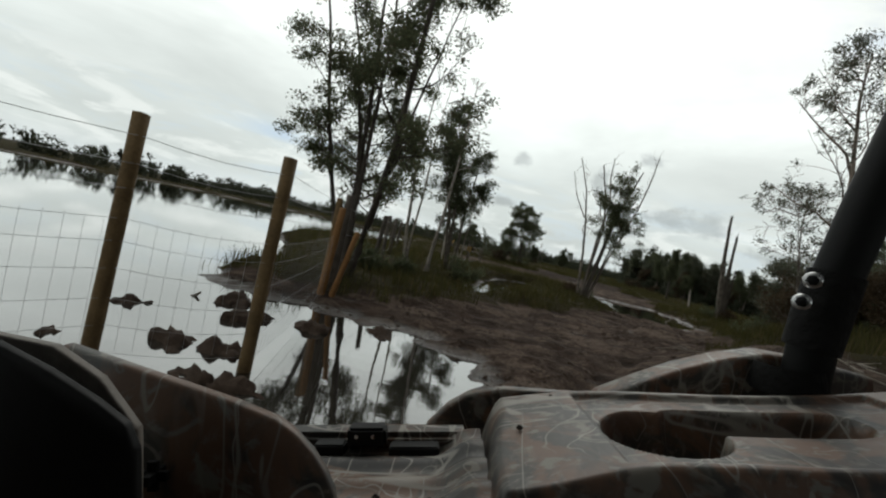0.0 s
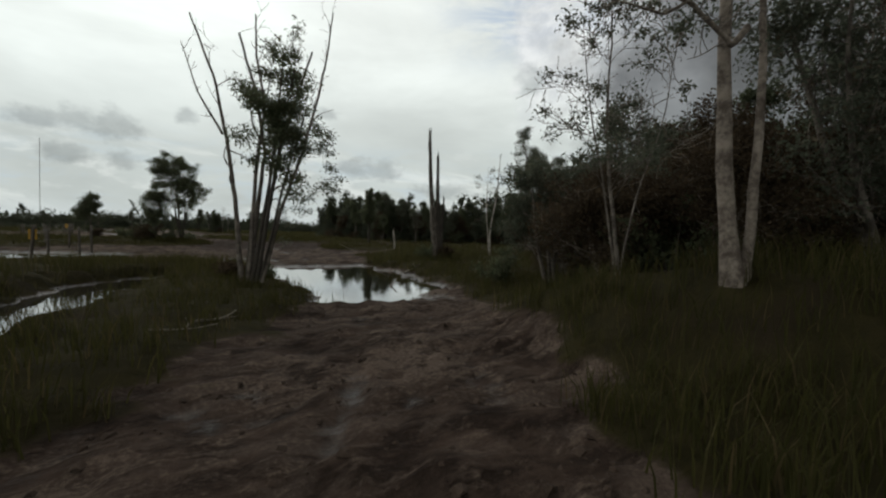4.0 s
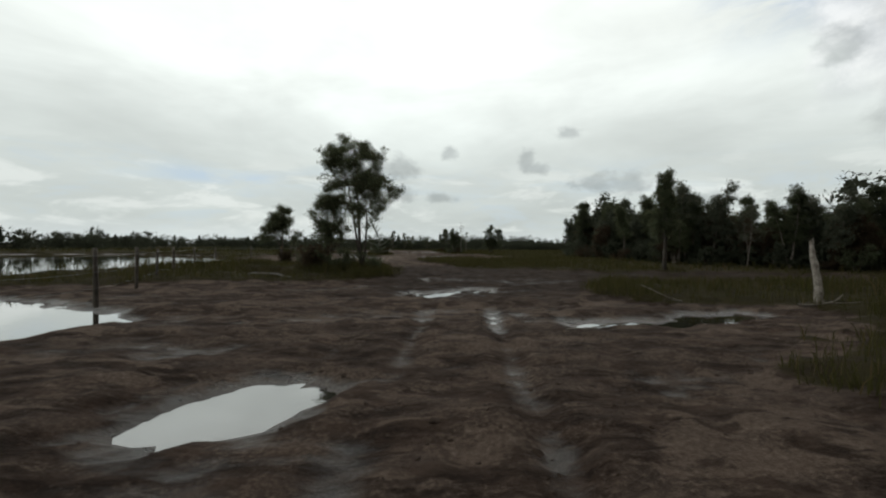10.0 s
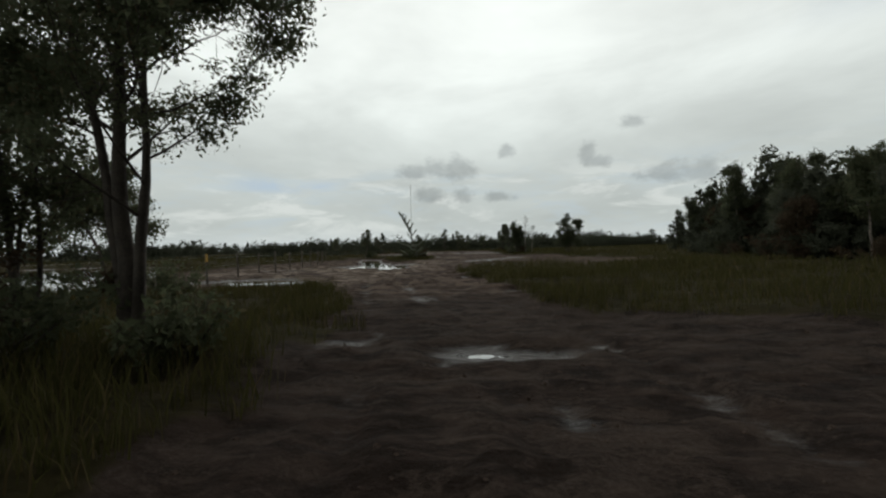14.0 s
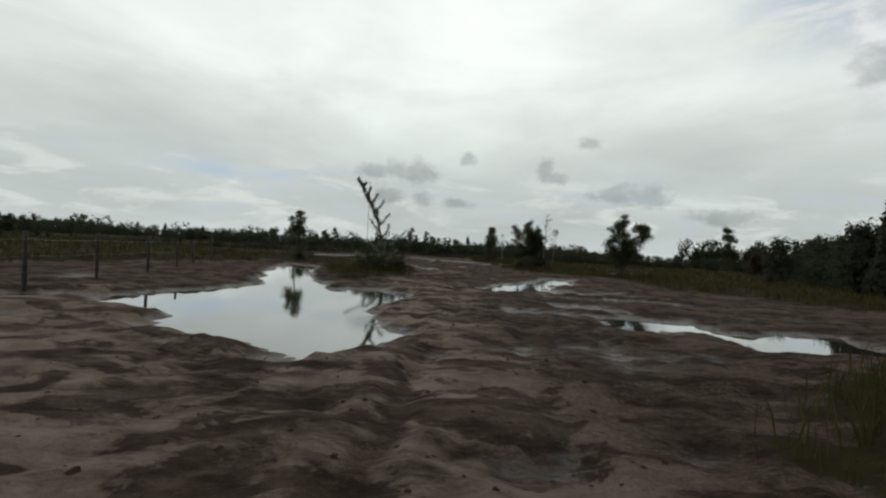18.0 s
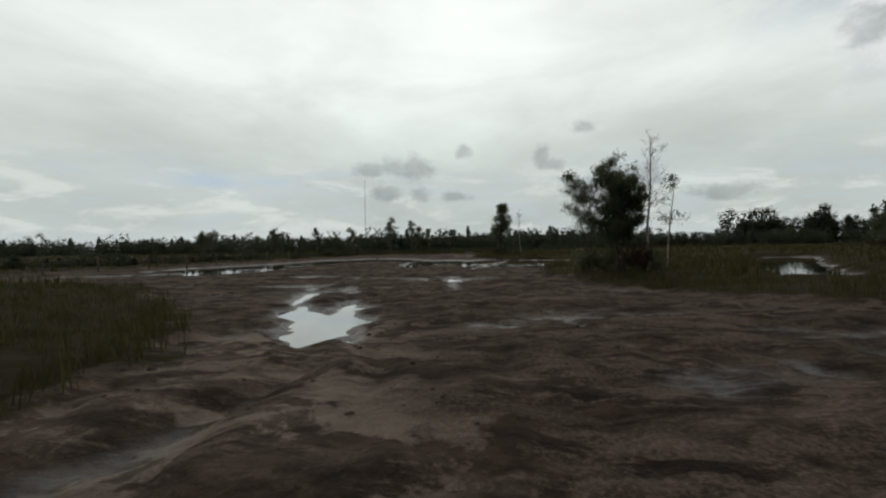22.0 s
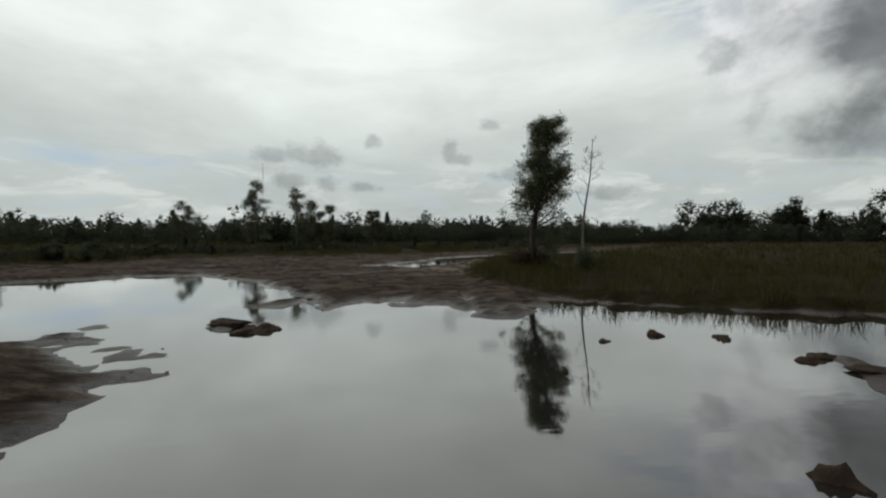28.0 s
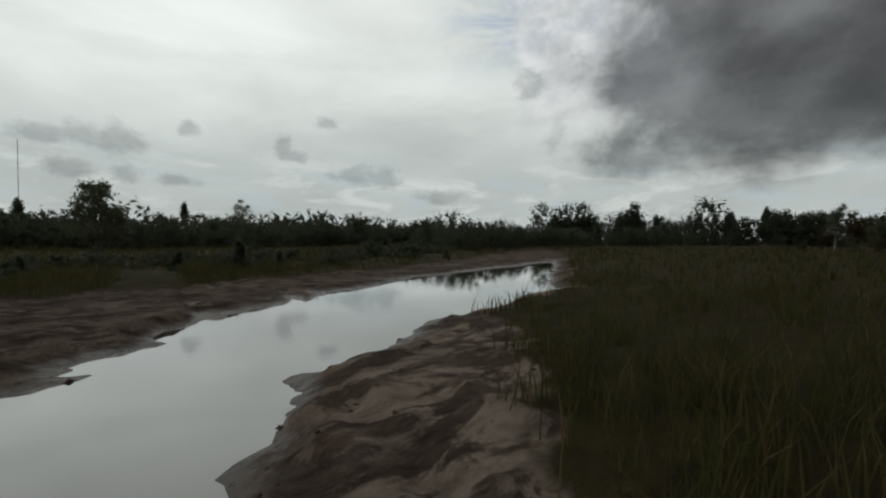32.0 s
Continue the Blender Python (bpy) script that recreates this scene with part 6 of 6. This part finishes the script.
slab("hood_flank", [(-0.04, -0.40), (0.01, -0.352), (0.06, -0.325), (0.14, -0.315), (0.34, -0.330)], 0.955, 0.985, CAMO, -0.60, 0.010, label="camouflage hood flank")


def floor_height(x, y):
    return -0.372 + 0.006 * np.sin(y * 95) * step(y, 0.55, 0.60) + 0.03 * step(x, -0.02, 0.05)


part("centre_panel", sheet_mesh("centre_panel", lambda a, b: a, lambda a, b: b, -0.26, 0.07, 0.45, 0.80, 40, 60, CAMO, floor_height), buggy, "ribbed camouflage centre panel")
box_part("cross_bar", -0.13, 0.815, -0.362, 0.36, 0.05, 0.035, CAMO, 0.010)
latch = box_part("hood_latch", -0.139, 0.785, -0.343, 0.070, 0.035, 0.034, BLACK, 0.005, label="black hood latch")
for dx in (-0.018, 0.012):
    box_part("latch_stud", -0.139 + dx, 0.768, -0.340, 0.006, 0.006, 0.006, STEEL, 0.001, latch)
box_part("slot", -0.205, 0.775, -0.362, 0.055, 0.03, 0.020, BLACK, 0.003)
box_part("slot", -0.052, 0.775, -0.366, 0.09, 0.03, 0.020, BLACK, 0.003)
for k, (fx, fy) in enumerate([(0.245, 0.83), (0.13, 0.72), (0.22, 0.87), (-0.10, 0.63), (-0.02, 0.62)]):
    box_part("mud_fleck", fx, fy, -0.303 if fx > 0.1 else -0.368, 0.012, 0.010, 0.008, MUD_FLECK, 0.003)


def tube_part(name, path, mat, sides=20, parent=None, label=""):
    v, f = tube_arrays([[(np.array(p) * S, q * S) for p, q in path]], sides)
    return part(name, mesh_from(name, v, f, mat, True), parent or buggy, label)


bar = tube_part("roll_bar", [((0.813, 0.955, -0.42), 0.046), ((0.813, 0.955, -0.30), 0.046), ((0.830, 0.95, -0.20), 0.046), ((0.868, 0.935, -0.06), 0.046), ((0.913, 0.915, 0.08), 0.046),
                             ((0.968, 0.89, 0.24), 0.046), ((1.038, 0.86, 0.44), 0.046), ((1.118, 0.80, 0.70), 0.046), ((1.158, 0.45, 0.92), 0.046), ((1.158, -0.4, 0.95), 0.046)], BLACK, label="black powder-coated roll bar")
tube_part("collar", [((0.772, 0.955, -0.318), 0.070), ((0.774, 0.955, -0.285), 0.070), ((0.777, 0.955, -0.262), 0.064)], RUBBER, 24, bar, "rubber collar")
tube_part("clamp", [((0.822, 0.95, -0.225), 0.053), ((0.842, 0.945, -0.150), 0.0545), ((0.868, 0.935, -0.055), 0.052)], RUBBER, 24, bar)
tube_part("strut", [((0.885, 1.0, -0.26), 0.014), ((0.93, 0.98, -0.10), 0.014), ((1.02, 0.95, 0.12), 0.014)], GREY_PLASTIC, 12, bar, "thin grey strut")
for bx, by, bz in ((0.757, 0.868, -0.064), (0.734, 0.868, -0.108)):
    c = np.array([bx, by, bz])
    ax = -c / np.linalg.norm(c)
    bolt = tube_part("bolt", [(c + ax * 0.006, 0.0), (c + ax * 0.006, 0.012), (c + ax * 0.004, 0.016), (c - ax * 0.002, 0.017), (c - ax * 0.04, 0.017)], STEEL, 24, bar, "bright steel bolt with washer")
    tube_part("bolt_head", [(c + ax * 0.016, 0.0), (c + ax * 0.016, 0.007), (c + ax * 0.014, 0.0115), (c, 0.0115)], BLACK, 6, bar)
# unseen roof and seat back, added to keep sky light off the dash
slab("roof", [(-1.05, 0.80), (-0.8, 0.86), (0.1, 0.89), (0.9, 0.86), (1.2, 0.80)], -1.2, 0.62, BLACK, 0.76, 0.03, label="unseen black plastic roof panel added to shade the dash")
box_part("seat_back", 0.1, -0.75, -0.25, 1.9, 0.16, 1.3, RUBBER, 0.06, label="unseen black padded seat back added to block light from behind")
# body and wheels beneath, resting on the ground
box_part("body_tub", 0.25, 1.2, -1.45, 2.0, 3.0, 0.75, CAMO, 0.10, label="camouflage body tub")
for wx in (-0.95, 1.45):
    for wy in (0.0, 2.6):
        z = -1.98
        wheel = part("wheel", mesh_from("wheel", *tube_arrays([[(np.array([wx - 0.20, wy, z]) * S, 0.2 * S), (np.array([wx - 0.17, wy, z]) * S, 0.53 * S), (np.array([wx + 0.17, wy, z]) * S, 0.53 * S), (np.array([wx + 0.20, wy, z]) * S, 0.2 * S)]], 28), RUBBER, True), buggy)
        part("rim", mesh_from("rim", *tube_arrays([[(np.array([wx - 0.205, wy, z]) * S, 0.0), (np.array([wx - 0.205, wy, z]) * S, 0.24 * S), (np.array([wx + 0.205, wy, z]) * S, 0.24 * S), (np.array([wx + 0.205, wy, z]) * S, 0.0)]], 20), STEEL, True), wheel, "dull steel rim")
